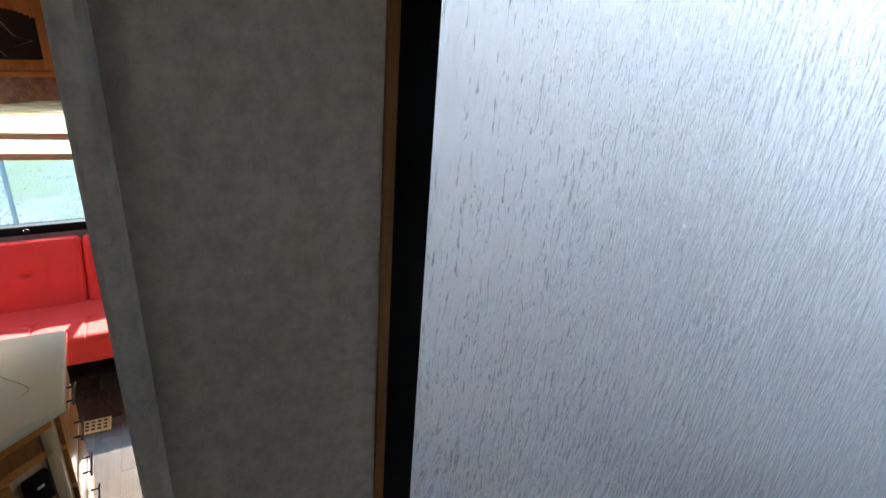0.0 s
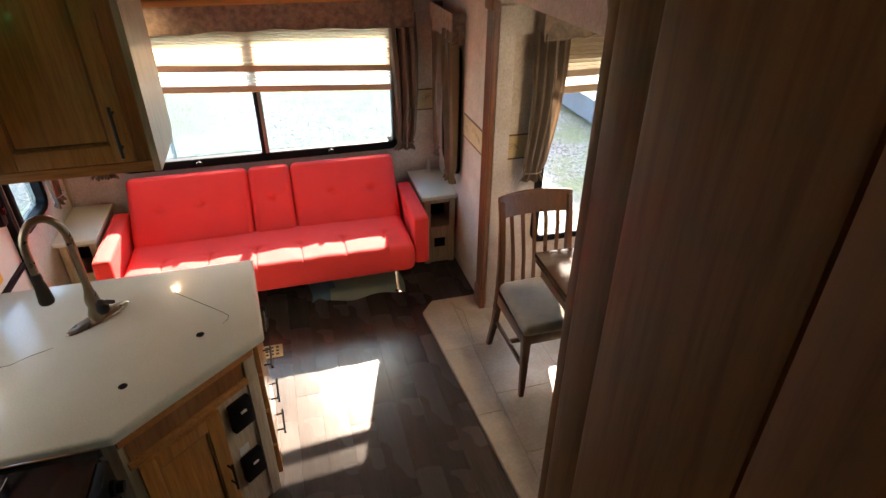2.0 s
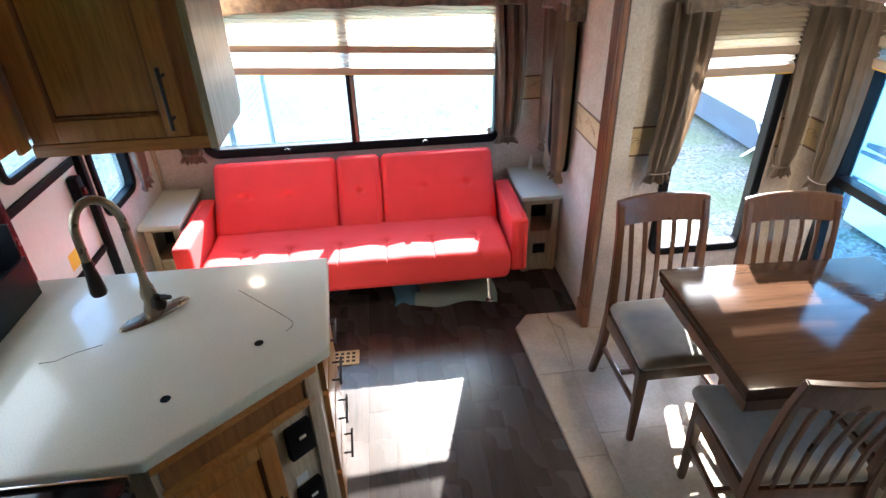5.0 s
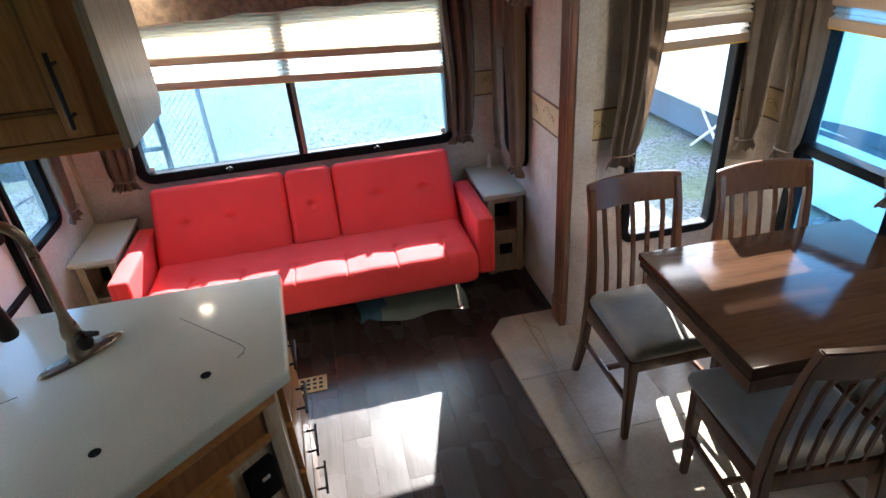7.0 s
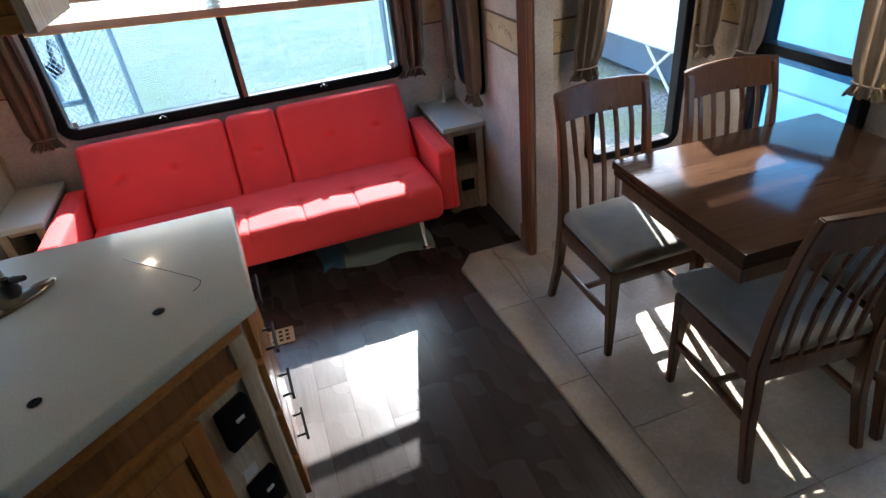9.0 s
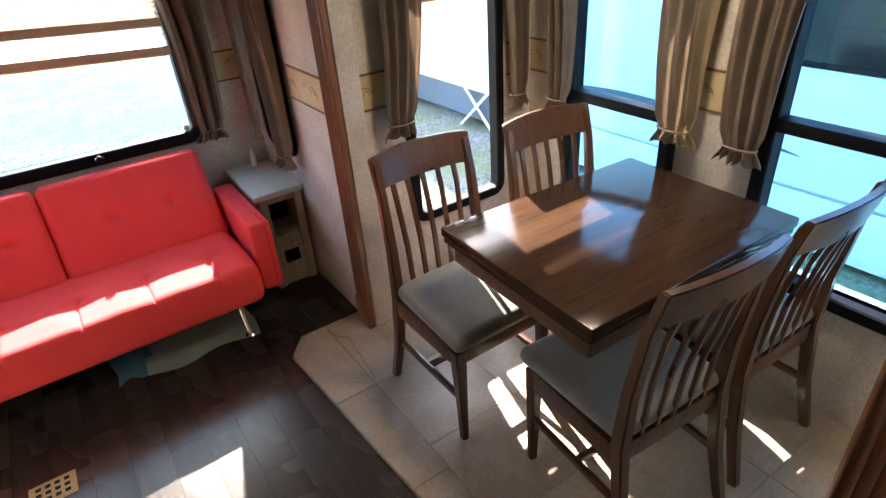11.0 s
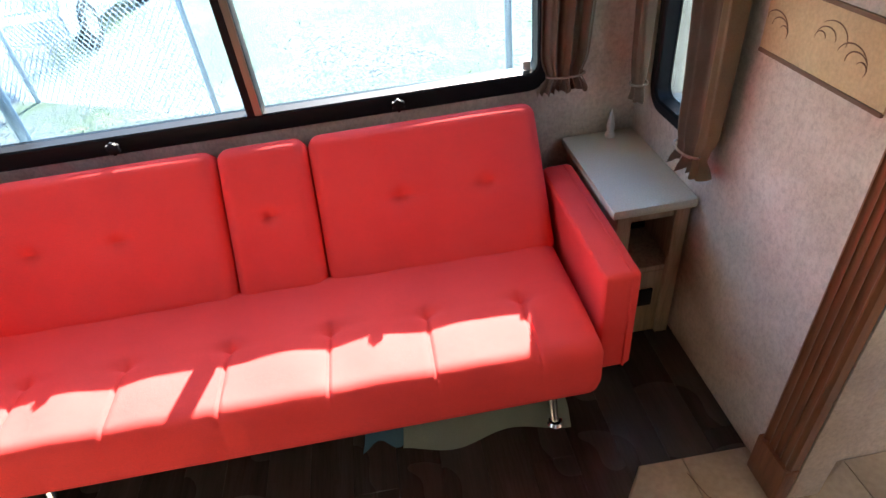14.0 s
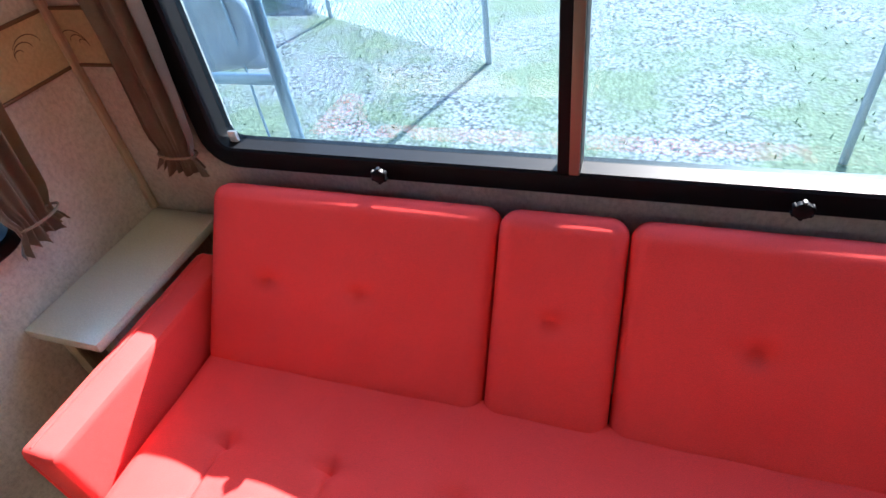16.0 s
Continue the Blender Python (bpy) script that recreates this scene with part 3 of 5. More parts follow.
def drape(m, w, z0, z1, seed, label, lean=0.0, lining=False, folds=3):
    """A hanging drape gathered by a tie near its foot, with a ruffled hem."""
    rnd = random.Random(seed)
    ph = [rnd.uniform(0, 6.28) for _ in range(3)]
    base = thing("drape", m @ Vector((0, 0, z0)), label, "curtain", "window drapes")
    def sheet(u0, u1, back):
        one = bmesh.new()
        nu, nz = 90, 40
        grid = []
        for j in range(nz + 1):
            v = j / nz
            z = z0 + (z1 - z0) * v
            h = z - z0
            tie = math.exp(-((h - 0.055) / 0.03) ** 2)
            flare = max(0.0, 1 - h / 0.05)
            width = w * (0.72 + 0.28 * min(1, v * 1.3)) * (1 - 0.24 * tie) * (1 + 0.2 * flare)
            amp = 0.026 * (0.55 + 0.45 * v) * (1 - 0.3 * tie)
            row = []
            for i in range(nu + 1):
                u = u0 + (u1 - u0) * i / nu
                a = u * folds * 2 * math.pi
                y = amp * (math.sin(a + ph[0] + 0.5 * math.sin(3 * v + ph[1])) + 0.35 * math.sin(2.3 * a + ph[2] + v * 2))
                y += 0.012 * flare * math.sin(a * 3.2 + ph[1]) + 0.003 * tie * math.sin(a * 5)
                x = (u - 0.5) * width + lean * v * (1 - 0.2 * v) + 0.01 * math.sin(5 * v + ph[1])
                zz = z + 0.006 * flare * math.sin(a * 3 + ph[2])
                row.append(one.verts.new((x, y - 0.03 + back, zz)))
            grid.append(row)
        for a, b in zip(grid, grid[1:]):
            for i in range(nu):
                one.faces.new((a[i], a[i + 1], b[i + 1], b[i]))
        r = bmesh.ops.solidify(one, geom=one.faces[:], thickness=0.003)
        bmesh.ops.recalc_face_normals(one, faces=one.faces)
        return moved(one, m)
    part("cloth", sheet(0.0, 0.72 if lining else 1.0, 0.0), M_DRAPE, base)
    if lining:
        part("lining", sheet(0.64, 1.0, 0.012), M_LINING, base, "pale gold lining turned outwards")
    band = bmesh.new()
    tube([((math.cos(k / 16 * 2 * math.pi)) * w * 0.3, -0.03 + math.sin(k / 16 * 2 * math.pi) * 0.026, z0 + 0.055) for k in range(17)], 0.0035, 8, bm=band)
    part("tie", moved(band, m), M_DRAPE, base)
    return base

L_DR = "taupe drape gathered with a ruffled hem beside a window"
drape(pose(0.965, 0.02, 0), 0.2, 0.735, 1.66, 1, L_DR)
drape(pose(-1.0, 0.02, 0), 0.2, 0.735, 1.66, 2, L_DR)
drape(on_right(1.205, -0.075, 0), 0.08, 0.70, 1.62, 3, L_DR, 0, False, 2)
drape(on_right(1.185, -0.44, 0), 0.18, 0.665, 1.62, 4, "taupe drape with a pale lining beside the sofa window", 0, True)
drape(on_left(-1.215, -0.3, 0), 0.19, 0.73, 1.62, 5, "taupe drape with a pale lining beside the sofa window", 0, True)
drape(pose(1.475, -1.02, 0), 0.19, 0.885, 1.7, 6, L_DR, 0.06)
drape(pose(2.115, -1.01, 0), 0.14, 0.87, 1.7, 7, L_DR, 0.02)
drape(on_right(2.19, -1.24, 0), 0.17, 0.875, 1.7, 8, L_DR, -0.02)
drape(on_right(2.19, -1.83, 0), 0.21, 0.88, 1.7, 9, "taupe drape with a pale lining beside the dining window", 0, True)
drape(on_right(2.19, -2.09, 0), 0.2, 0.88, 1.7, 10, L_DR, 0.02)

def valance(m, w, z0, z1, deep, label):
    """An upholstered box with a scalloped lower edge."""
    one = bmesh.new()
    n = 40
    def low(u):
        return z0 + 0.03 * (0.5 - 0.5 * math.cos(2 * math.pi * u * 1.0)) * 0.6 + 0.012 * math.sin(math.pi * 6 * u) ** 2 * math.sin(math.pi * u)
    tops, bots = [], []
    for i in range(n + 1):
        u = i / n
        x = (u - 0.5) * w
        tops.append(one.verts.new((x, -deep, z1)))
        bots.append(one.verts.new((x, -deep, low(u))))
    for i in range(n):
        one.faces.new((bots[i], bots[i + 1], tops[i + 1], tops[i]))
    for x, t, b in ((-w / 2, tops[0], bots[0]), (w / 2, tops[-1], bots[-1])):
        one.faces.new((b, t, one.verts.new((x, 0, z1)), one.verts.new((x, 0, b.co.z))))
    bmesh.ops.recalc_face_normals(one, faces=one.faces)
    bmesh.ops.solidify(one, geom=one.faces[:], thickness=0.014)
    welt = bmesh.new()
    tube([((i / n - 0.5) * w, -deep - 0.001, low(i / n) + 0.003) for i in range(n + 1)], 0.005, 8, bm=welt)
    va = thing("valance", m @ Vector((0, -deep / 2, z0)), label, "valance", "window valances")
    part("cloth", moved(one, m), M_VALANCE, va)
    part("welt", moved(welt, m), M_VALANCE, va)
    return va

valance(pose(0.0, 0.045, 0), 2.06, 1.575, 1.775, 0.1, "brown damask valance with a scalloped edge over the rear window")
valance(on_right(1.225, -0.27, 0), 0.5, 1.55, 1.72, 0.08, "brown damask valance over the sofa window")
valance(on_left(-1.255, -0.5, 0), 0.5, 1.55, 1.72, 0.08, "brown damask valance over the sofa window")
valance(pose(1.81, -0.975, 0), 0.7, 1.66, 1.8, 0.1, "brown damask valance over the slide window")
valance(on_right(2.245, -1.53, 0), 0.86, 1.66, 1.8, 0.1, "brown damask valance over the dining window")
valance(on_right(2.245, -2.42, 0), 0.86, 1.66, 1.8, 0.1, "brown damask valance over the dining window")

# ---- wall border and trim ----
def border(name, m, w):
    """A band with scroll relief between two brown battens; local x along the wall, -y into the room."""
    ob = solid(name, moved(bx(0, w, -0.004, 0, 1.005, 1.14), m), M_BORDER, "ochre scroll border strip on the wall", "trim", "structure")
    for z in (1.002, 1.143):
        part("batten", moved(bx(0, w, -0.007, 0, z - 0.0045, z + 0.0045, 0.002), m), M_BATTEN, ob)
    bm = bmesh.new()
    rnd = random.Random(int(w * 1000))
    k = 0
    while 0.06 + k * 0.11 < w - 0.04:
        cx = 0.06 + k * 0.11
        s = 1 if k % 2 else -1
        for j in range(3):
            r0 = 0.014 + 0.013 * j
            a0 = rnd.uniform(0, 0.6) + (0 if s > 0 else math.pi)
            pts = []
            for a in range(12):
                an = a0 + a / 11 * (3.4 - 0.5 * j)
                rr = r0 * (0.55 + 0.45 * a / 11)
                x = min(max(cx + j * 0.018 * s + rr * math.cos(an) * 1.3, 0.004), w - 0.004)
                z = min(max(1.067 + rr * math.sin(an) * s * 1.1 + 0.01 * s, 1.01), 1.123)
                pts.append((x, -0.0042, z))
            tube(pts, [0.0005 + 0.0009 * math.sin(a / 11 * math.pi) for a in range(12)], 5, bm=bm)
        k += 1
    if k:
        part("scroll", moved(bm, m), M_BATTEN, ob, "thin brown scroll lines")
    else:
        bm.free()
    return ob

border("trim_border", on_right(1.23, -0.53, 0), 0.36)
border("trim_border", pose(1.335, -0.97, 0), 0.2)
border("trim_border", pose(2.1, -0.97, 0), 0.14)
border("trim_border", on_right(2.25, -0.98, 0), 0.22)
border("trim_border", on_right(2.25, -1.84, 0), 0.28)
border("trim_border", pose(0.97, 0.05, 0), 0.255)
border("trim_border", pose(-1.25, 0.05, 0), 0.28)
border("trim_border", on_left(-1.26, -0.24, 0), 0.27)
solid("trim_corner", bx(-1.259, -1.238, 0.03, 0.049, 0.55, 1.78, 0.004), M_PALE, "pale vertical corner moulding", "trim", "structure")

def fluted(name, m, w, z0, z1, label):
    """Fluted casing with a plinth block and a capital; local x along the wall, -y outwards."""
    base = thing(name, m @ Vector((w / 2, 0, z0)), label, "trim")
    base["kind"] = "structure"
    bm = bmesh.new()
    n = 60
    rows = []
    for z in (z0 + 0.14, z1 - 0.05):
        row = []
        for i in range(n + 1):
            u = i / n
            f = 0.0 if u < 0.1 or u > 0.9 else 0.006 * abs(math.sin((u - 0.1) / 0.8 * 4 * math.pi)) ** 0.7
            e = 0.008 * max(0, 1 - min(u, 1 - u) / 0.06)
            row.append(bm.verts.new((u * w, -0.03 + f + e, z)))
        rows.append(row)
    for i in range(n):
        bm.faces.new((rows[0][i], rows[0][i + 1], rows[1][i + 1], rows[1][i]))
    for k in (0, n):
        a, b = rows[0][k], rows[1][k]
        bm.faces.new((a, b, bm.verts.new((b.co.x, 0, b.co.z)), bm.verts.new((a.co.x, 0, a.co.z))))
    bmesh.ops.recalc_face_normals(bm, faces=bm.faces)
    part("shaft", moved(bm, m), M_TRIM, base)
    part("plinth", moved(bx(-0.004, w + 0.004, -0.036, 0.0, z0, z0 + 0.14, 0.004), m), M_TRIM, base)
    part("capital", moved(bx(-0.008, w + 0.008, -0.042, 0.0, z1 - 0.05, z1, 0.008), m), M_TRIM, base)
    return base

fluted("casing", on_right(1.228, -0.94, 0), 0.105, 0.016, 1.86, "red-brown fluted wooden casing at the slide opening")
solid("trim_casing_return", bx(1.232, 1.32, -1.047, -0.974, 0.016, 1.835, 0.004), M_WALL, "papered return beside the casing", "trim", "structure")
fluted("casing", on_right(1.228, -2.86, 0), 0.105, 0.016, 1.86, "red-brown fluted wooden casing at the slide opening")

# ---- sofa ----
def pillow(w, d, h, r, dimples=(), nu=56, nv=36, seams=(), puff=0.0):
    """A rounded cushion, w by d by h about the middle, with sunk buttons on top."""
    one = bmesh.new()
    def spread(n, half):
        out = []
        for i in range(n + 1):
            t = i / n * 2 - 1
            out.append(half * (1 - (1 - abs(t)) ** 1.25) * (1 if t > 0 else -1))
        return out
    us, vs = spread(nu, w / 2), spread(nv, d / 2)
    us = sorted(us + [s + e for s in seams for e in (-0.008, -0.004, 0.0, 0.004, 0.008)])
    nu = len(us) - 1
    def edge(x, y):
        q = min(w / 2 - abs(x), r) / r
        s = min(d / 2 - abs(y), r) / r
        k = max(0.0, 1 - math.hypot(1 - q, 1 - s))
        return math.sqrt(max(0, 1 - (1 - k) ** 2))
    sides = []
    for sgn in (1, -1):
        grid = []
        for y in vs:
            row = []
            for x in us:
                e = edge(x, y)
                px, py = x, y
                if abs(x) > w / 2 - r and abs(y) > d / 2 - r:
                    cx, cy = math.copysign(w / 2 - r, x), math.copysign(d / 2 - r, y)
                    dx, dy = x - cx, y - cy
                    m = max(abs(dx), abs(dy)) / max(1e-6, math.hypot(dx, dy))
                    px, py = cx + dx * m, cy + dy * m
                    q = math.hypot(px - cx, py - cy) / r
                    e = math.sqrt(max(0, 1 - q * q))
                z = sgn * (h / 2 - r * (1 - e)) if h / 2 > r else sgn * h / 2 * e
                if sgn > 0:
                    z += 0.005 * math.sin(3 * x / w + 1) * math.cos(2 * y / d)
                    for bx0, by0, depth in dimples:
                        rr = math.hypot(x - bx0, y - by0)
                        z -= depth * math.exp(-(rr / 0.02) ** 2) + depth * 0.35 * math.exp(-(((y - by0) / 0.012) ** 2)) * math.exp(-((x - bx0) / 0.07) ** 2)
                    for sx in seams:
                        if y < 0.0:
                            z -= 0.007 * math.exp(-((x - sx) / 0.005) ** 2)
                    if puff:
                        near = min(abs(x - s) for s in seams)
                        z += puff * (1 - math.exp(-(near / 0.07) ** 2)) * math.exp(-((y + 0.06) / 0.12) ** 2) + 0.2 * puff * math.sin(31 * x + 9 * y)
                row.append(one.verts.new((px, py, z)))
            grid.append(row)
        for a, b in zip(grid, grid[1:]):
            for i in range(nu):
                f = (a[i], a[i + 1], b[i + 1], b[i])
                one.faces.new(f if sgn > 0 else f[::-1])
        sides.append(grid)
    top, low = sides
    rim_t = top[0] + [r_[-1] for r_ in top[1:]] + top[-1][-2::-1] + [r_[0] for r_ in top[-2:0:-1]]
    rim_b = low[0] + [r_[-1] for r_ in low[1:]] + low[-1][-2::-1] + [r_[0] for r_ in low[-2:0:-1]]
    n = len(rim_t)
    for k in range(n):
        one.faces.new((rim_b[k], rim_b[(k + 1) % n], rim_t[(k + 1) % n], rim_t[k]))
    bmesh.ops.remove_doubles(one, verts=one.verts, dist=0.0002)
    bmesh.ops.recalc_face_normals(one, faces=one.faces)
    return one

sofa = thing("sofa", (0, -0.4, 0), "bright red fabric futon sofa with tufted cushions and chrome legs", "sofa")
seat_top, seat_front = 0.385, -0.775
tufts = (-0.68, -0.412, -0.13, 0.142, 0.41, 0.676)
seat = pillow(1.74, 0.5, 0.19, 0.05, [(x + 0.022, -0.01, 0.018) for x in tufts], 96, 44, [x + 0.022 for x in tufts], 0.006)
part("seat", moved(seat, pose(-0.022, seat_front + 0.25, seat_top - 0.095)), M_RED, sofa)
part("seat_frame", bx(-0.8, 0.8, -0.66, -0.2, 0.176, 0.2, 0.01), M_BLACK, sofa, "black underside frame")
tilt = 54.5
def back_panel(x0, x1, dimples):
    w = x1 - x0
    bm = pillow(w, 0.48, 0.12, 0.042, [(p, q + 0.012, r - 0.001) for p, q, r in dimples], 64, 48)
    return part("backrest", moved(bm, pose((x0 + x1) / 2, -0.158, 0.5226, tilt)), M_RED, sofa)
back_panel(-0.885, -0.1385, [(-0.19, 0.0, 0.016), (0.066, 0.0, 0.016)])
back_panel(-0.1365, 0.1365, [(0.0, 0.0, 0.014)])
back_panel(0.1385, 0.85, [(-0.1, 0.0, 0.016), (0.165, 0.0, 0.016)])
def arm(s, shift, longer):
    bm = pillow(0.58 + longer, 0.345, 0.098, 0.018, (), 44, 30)
    ob = part("armrest", moved(bm, Matrix.Translation((s * 0.913 + shift, -0.385 - longer / 2, 0.3565)) @ pose(0, 0, 0, 0, 0, 90) @ pose(0, 0, 0, 90, 0, 0)), M_RED, sofa)
    path = [(s * 0.934 + shift, -0.11, 0.527), (s * 0.934 + shift, -0.40, 0.53), (s * 0.934 + shift, -0.655 - longer, 0.528), (s * 0.934 + shift, -0.674 - longer, 0.513), (s * 0.934 + shift, -0.6765 - longer, 0.195)]
    part("piping", tube(path, 0.004, 8), M_RED, ob)
    return ob
arm(-1, -0.038, 0.05)
arm(1, 0.0, 0.0)
for x in (-0.72, 0.74):
    for y in (-0.6, -0.16):
        lean = -0.09 if y < -0.4 else 0.03
        part("leg", tube([(x, y, 0.2), (x, y + lean * 0.8, 0.03), (x, y + lean, 0.004)], [0.016, 0.014, 0.014], 14), M_CHROME, sofa, "chrome leg")
        part("foot", turned([(0.026, 0), (0.028, 0.006), (0.02, 0.014)], (x, y + lean, 0.0), 16), M_CHROME, sofa)

# ---- end shelves ----
def end_shelf(s):
    name = "end_cabinet"
    base = thing(name, (s * 1.12, -0.2, 0), "pale maple end cabinet with an open cubby beside the sofa", "cabinet", "sofa end cabinets")
    x_in, x_out = s * (0.985 if s > 0 else 1.03), (1.227 if s > 0 else -1.257)
    yf = -0.43 if s > 0 else -0.46
    a, b = min(x_in, x_out), max(x_in, x_out)
    part("top", bx(a - (0.01 if s > 0 else 0), b + (0.01 if s < 0 else 0), yf, 0.045, 0.515, 0.545, 0.008), M_COUNTER, base, "glossy off-white top")
    aa, bb = a + 0.012, b - 0.012
    part("side", bx(aa, aa + 0.018, -0.40, 0.045, 0.0, 0.514), M_PALE, base)
    part("side", bx(bb - 0.018, bb, -0.40, 0.045, 0.0, 0.514), M_PALE, base)
    part("rail", bx(aa + 0.019, bb - 0.019, -0.40, -0.38, 0.475, 0.514, 0.002), M_PALE, base)
    part("shelf", bx(aa + 0.019, bb - 0.019, -0.40, 0.04, 0.27, 0.29, 0.002), M_PALE, base)
    part("front_panel", bx(aa + 0.019, bb - 0.019, -0.40, -0.382, 0.0, 0.269, 0.002), M_PALE, base)
    # the cubby's inner shade is painted: a black back, set well forward
    part("back", bx(aa + 0.019, bb - 0.019, -0.2, -0.19, 0.29, 0.475), M_BLACK, base)
    for x0, x1 in ((aa, aa + 0.042), (bb - 0.042, bb)):
        part("stile", bx(x0, x1, -0.416, -0.4005, 0.0, 0.514, 0.003), M_PALE, base)
    part("outlet", bx((a + b) / 2 - 0.04, (a + b) / 2 + 0.04, -0.409, -0.4005, 0.13, 0.2, 0.004), M_BLACK, base, "black socket plate")
    return base
end_shelf(1)
end_shelf(-1)

# ---- dining table and chairs ----
table = thing("dining_table", (1.708, -1.976, 0.014), "dark-stained glossy wooden dining table in the slide", "table")
tx0, tx1, ty0, ty1 = 1.247, 2.165, -2.318, -1.632
part("tabletop", bx(tx0, tx1, ty0, ty1, 0.738, 0.77, 0.006), M_TABLE, table)
part("leaf", bx(tx0 + 0.006, tx1 - 0.006, ty0 + 0.006, ty1 - 0.006, 0.712, 0.735, 0.005), M_TABLE, table)
for y in (ty0 + 0.03, ty1 - 0.052):
    part("apron", bx(tx0 + 0.052, tx1 - 0.052, y, y + 0.022, 0.64, 0.711, 0.002), M_CHAIR, table)
for x in (tx0 + 0.03, tx1 - 0.052):
    part("apron", bx(x, x + 0.022, ty0 + 0.03, ty1 - 0.03, 0.64, 0.711, 0.002), M_CHAIR, table)
part("pedestal", turned([(0.1, 0.05), (0.07, 0.1), (0.05, 0.2), (0.045, 0.5), (0.07, 0.62), (0.12, 0.64), (0.12, 0.71)], (1.8, -2.0, 0), 20), M_CHAIR, table)
part("foot", bx(1.56, 2.04, -2.05, -1.95, 0.016, 0.07, 0.012), M_CHAIR, table)
table.rotation_euler = (0, 0, radians(-2.0))

def dining_chair():
    ch = thing("dining_chair", (0, 0, 0), "brown wooden slat-back dining chair with a grey cushioned seat", "chair", "chairs round the dining table")
    post = [(0.262, 0.0), (0.215, 0.2), (0.185, 0.43), (0.193, 0.62), (0.22, 0.83), (0.247, 0.945)]
    splay = [0.208, 0.198, 0.194, 0.192, 0.19, 0.188]
    for s in (-1, 1):
        part("back_post", swept_rect([(s * w, y, z) for w, (y, z) in zip(splay, post)], [0.03, 0.034, 0.038, 0.034, 0.03, 0.028], [0.03, 0.036, 0.042, 0.036, 0.03, 0.026]), M_CHAIR, ch)
        part("front_leg", swept_rect([(s * 0.188, -0.185, 0.0), (s * 0.188, -0.183, 0.2), (s * 0.19, -0.18, 0.42)], [0.026, 0.034, 0.044], [0.026, 0.034, 0.044]), M_CHAIR, ch)
        part("side_apron", bx(s * 0.2 - 0.011, s * 0.2 + 0.011, -0.16, 0.17, 0.36, 0.43, 0.003), M_CHAIR, ch)
        part("stretcher", bx(s * 0.19 - 0.009, s * 0.19 + 0.009, -0.17, 0.21, 0.19, 0.214, 0.004), M_CHAIR, ch)
    part("front_apron", bx(-0.17, 0.17, -0.195, -0.172, 0.36, 0.43, 0.003), M_CHAIR, ch)
    part("back_apron", bx(-0.178, 0.178, 0.17, 0.192, 0.36, 0.43, 0.003), M_CHAIR, ch)
    part("cross_stretcher", bx(-0.18, 0.18, 0.015, 0.035, 0.192, 0.212, 0.004), M_CHAIR, ch)
    rail = bmesh.new()
    n = 20
    rows = []
    for i in range(n + 1):
        u = i / n * 2 - 1
        bow = 0.03 * (1 - u * u)
        crown = 0.01 * (1 - u * u)
        y0 = 0.228 + bow
        rows.append([rail.verts.new(p) for p in ((u * 0.205, y0 - 0.013, 0.856), (u * 0.205, y0 + 0.012, 0.856), (u * 0.205, y0 + 0.04, 0.962 + crown), (u * 0.205, y0 + 0.016, 0.965 + crown))])
    for a, b in zip(rows, rows[1:]):
        for k in range(4):
            rail.faces.new((a[k], a[(k + 1) % 4], b[(k + 1) % 4], b[k]))
    rail.faces.new(rows[0][::-1])
    rail.faces.new(rows[-1])
    bmesh.ops.recalc_face_normals(rail, faces=rail.faces)
    bmesh.ops.bevel(rail, geom=[e for e in rail.edges if e.calc_face_angle(0) > 0.6], offset=0.004, segments=2, affect='EDGES')
    part("top_rail", rail, M_CHAIR, ch)
    for k in range(5):
        x = -0.13 + k * 0.065
        u = x / 0.2
        bow = 0.03 * (1 - u * u)
        part("slat", swept_rect([(x * 0.92, 0.185, 0.43), (x * 0.95, 0.19 + bow * 0.4, 0.62), (x, 0.212 + bow * 0.8, 0.79), (x, 0.228 + bow, 0.862)], 0.02, 0.012, bev=0.003), M_CHAIR, ch)
    bm = pillow(0.43, 0.42, 0.06, 0.028, (), 30, 30)
    for v in bm.verts:
        v.co.x *= 1.0 - 0.05 * (v.co.y / 0.21)
    part("seat", moved(bm, pose(0, -0.018, 0.462)), M_SEAT, ch, "grey cloth cushioned seat")
    return ch

chair = dining_chair()
chair.location = (0, 0, 0)
SEATS = [(1.345, -1.645, 0), (1.86, -1.72, -5), (1.462, -2.245, 175), (1.945, -2.27, 178)]
x, y, r = SEATS[0]
chair.matrix_basis = pose(x, y, 0.015, 0, 0, r)
for x, y, r in SEATS[1:]:
    copy_thing(chair, pose(x, y, 0.015, 0, 0, r))

# ---- kitchen ----
def frame_of(a, b):
    """Local frame on an upright face from a to b: x along it, -y outwards, z up."""
    u = Vector((b[0] - a[0], b[1] - a[1], 0)).normalized()
    n = Vector((-u.y, u.x, 0))
    m = Matrix((( u.x, n.x, 0, a[0]), (u.y, n.y, 0, a[1]), (0, 0, 1, 0), (0, 0, 0, 1)))
    return m

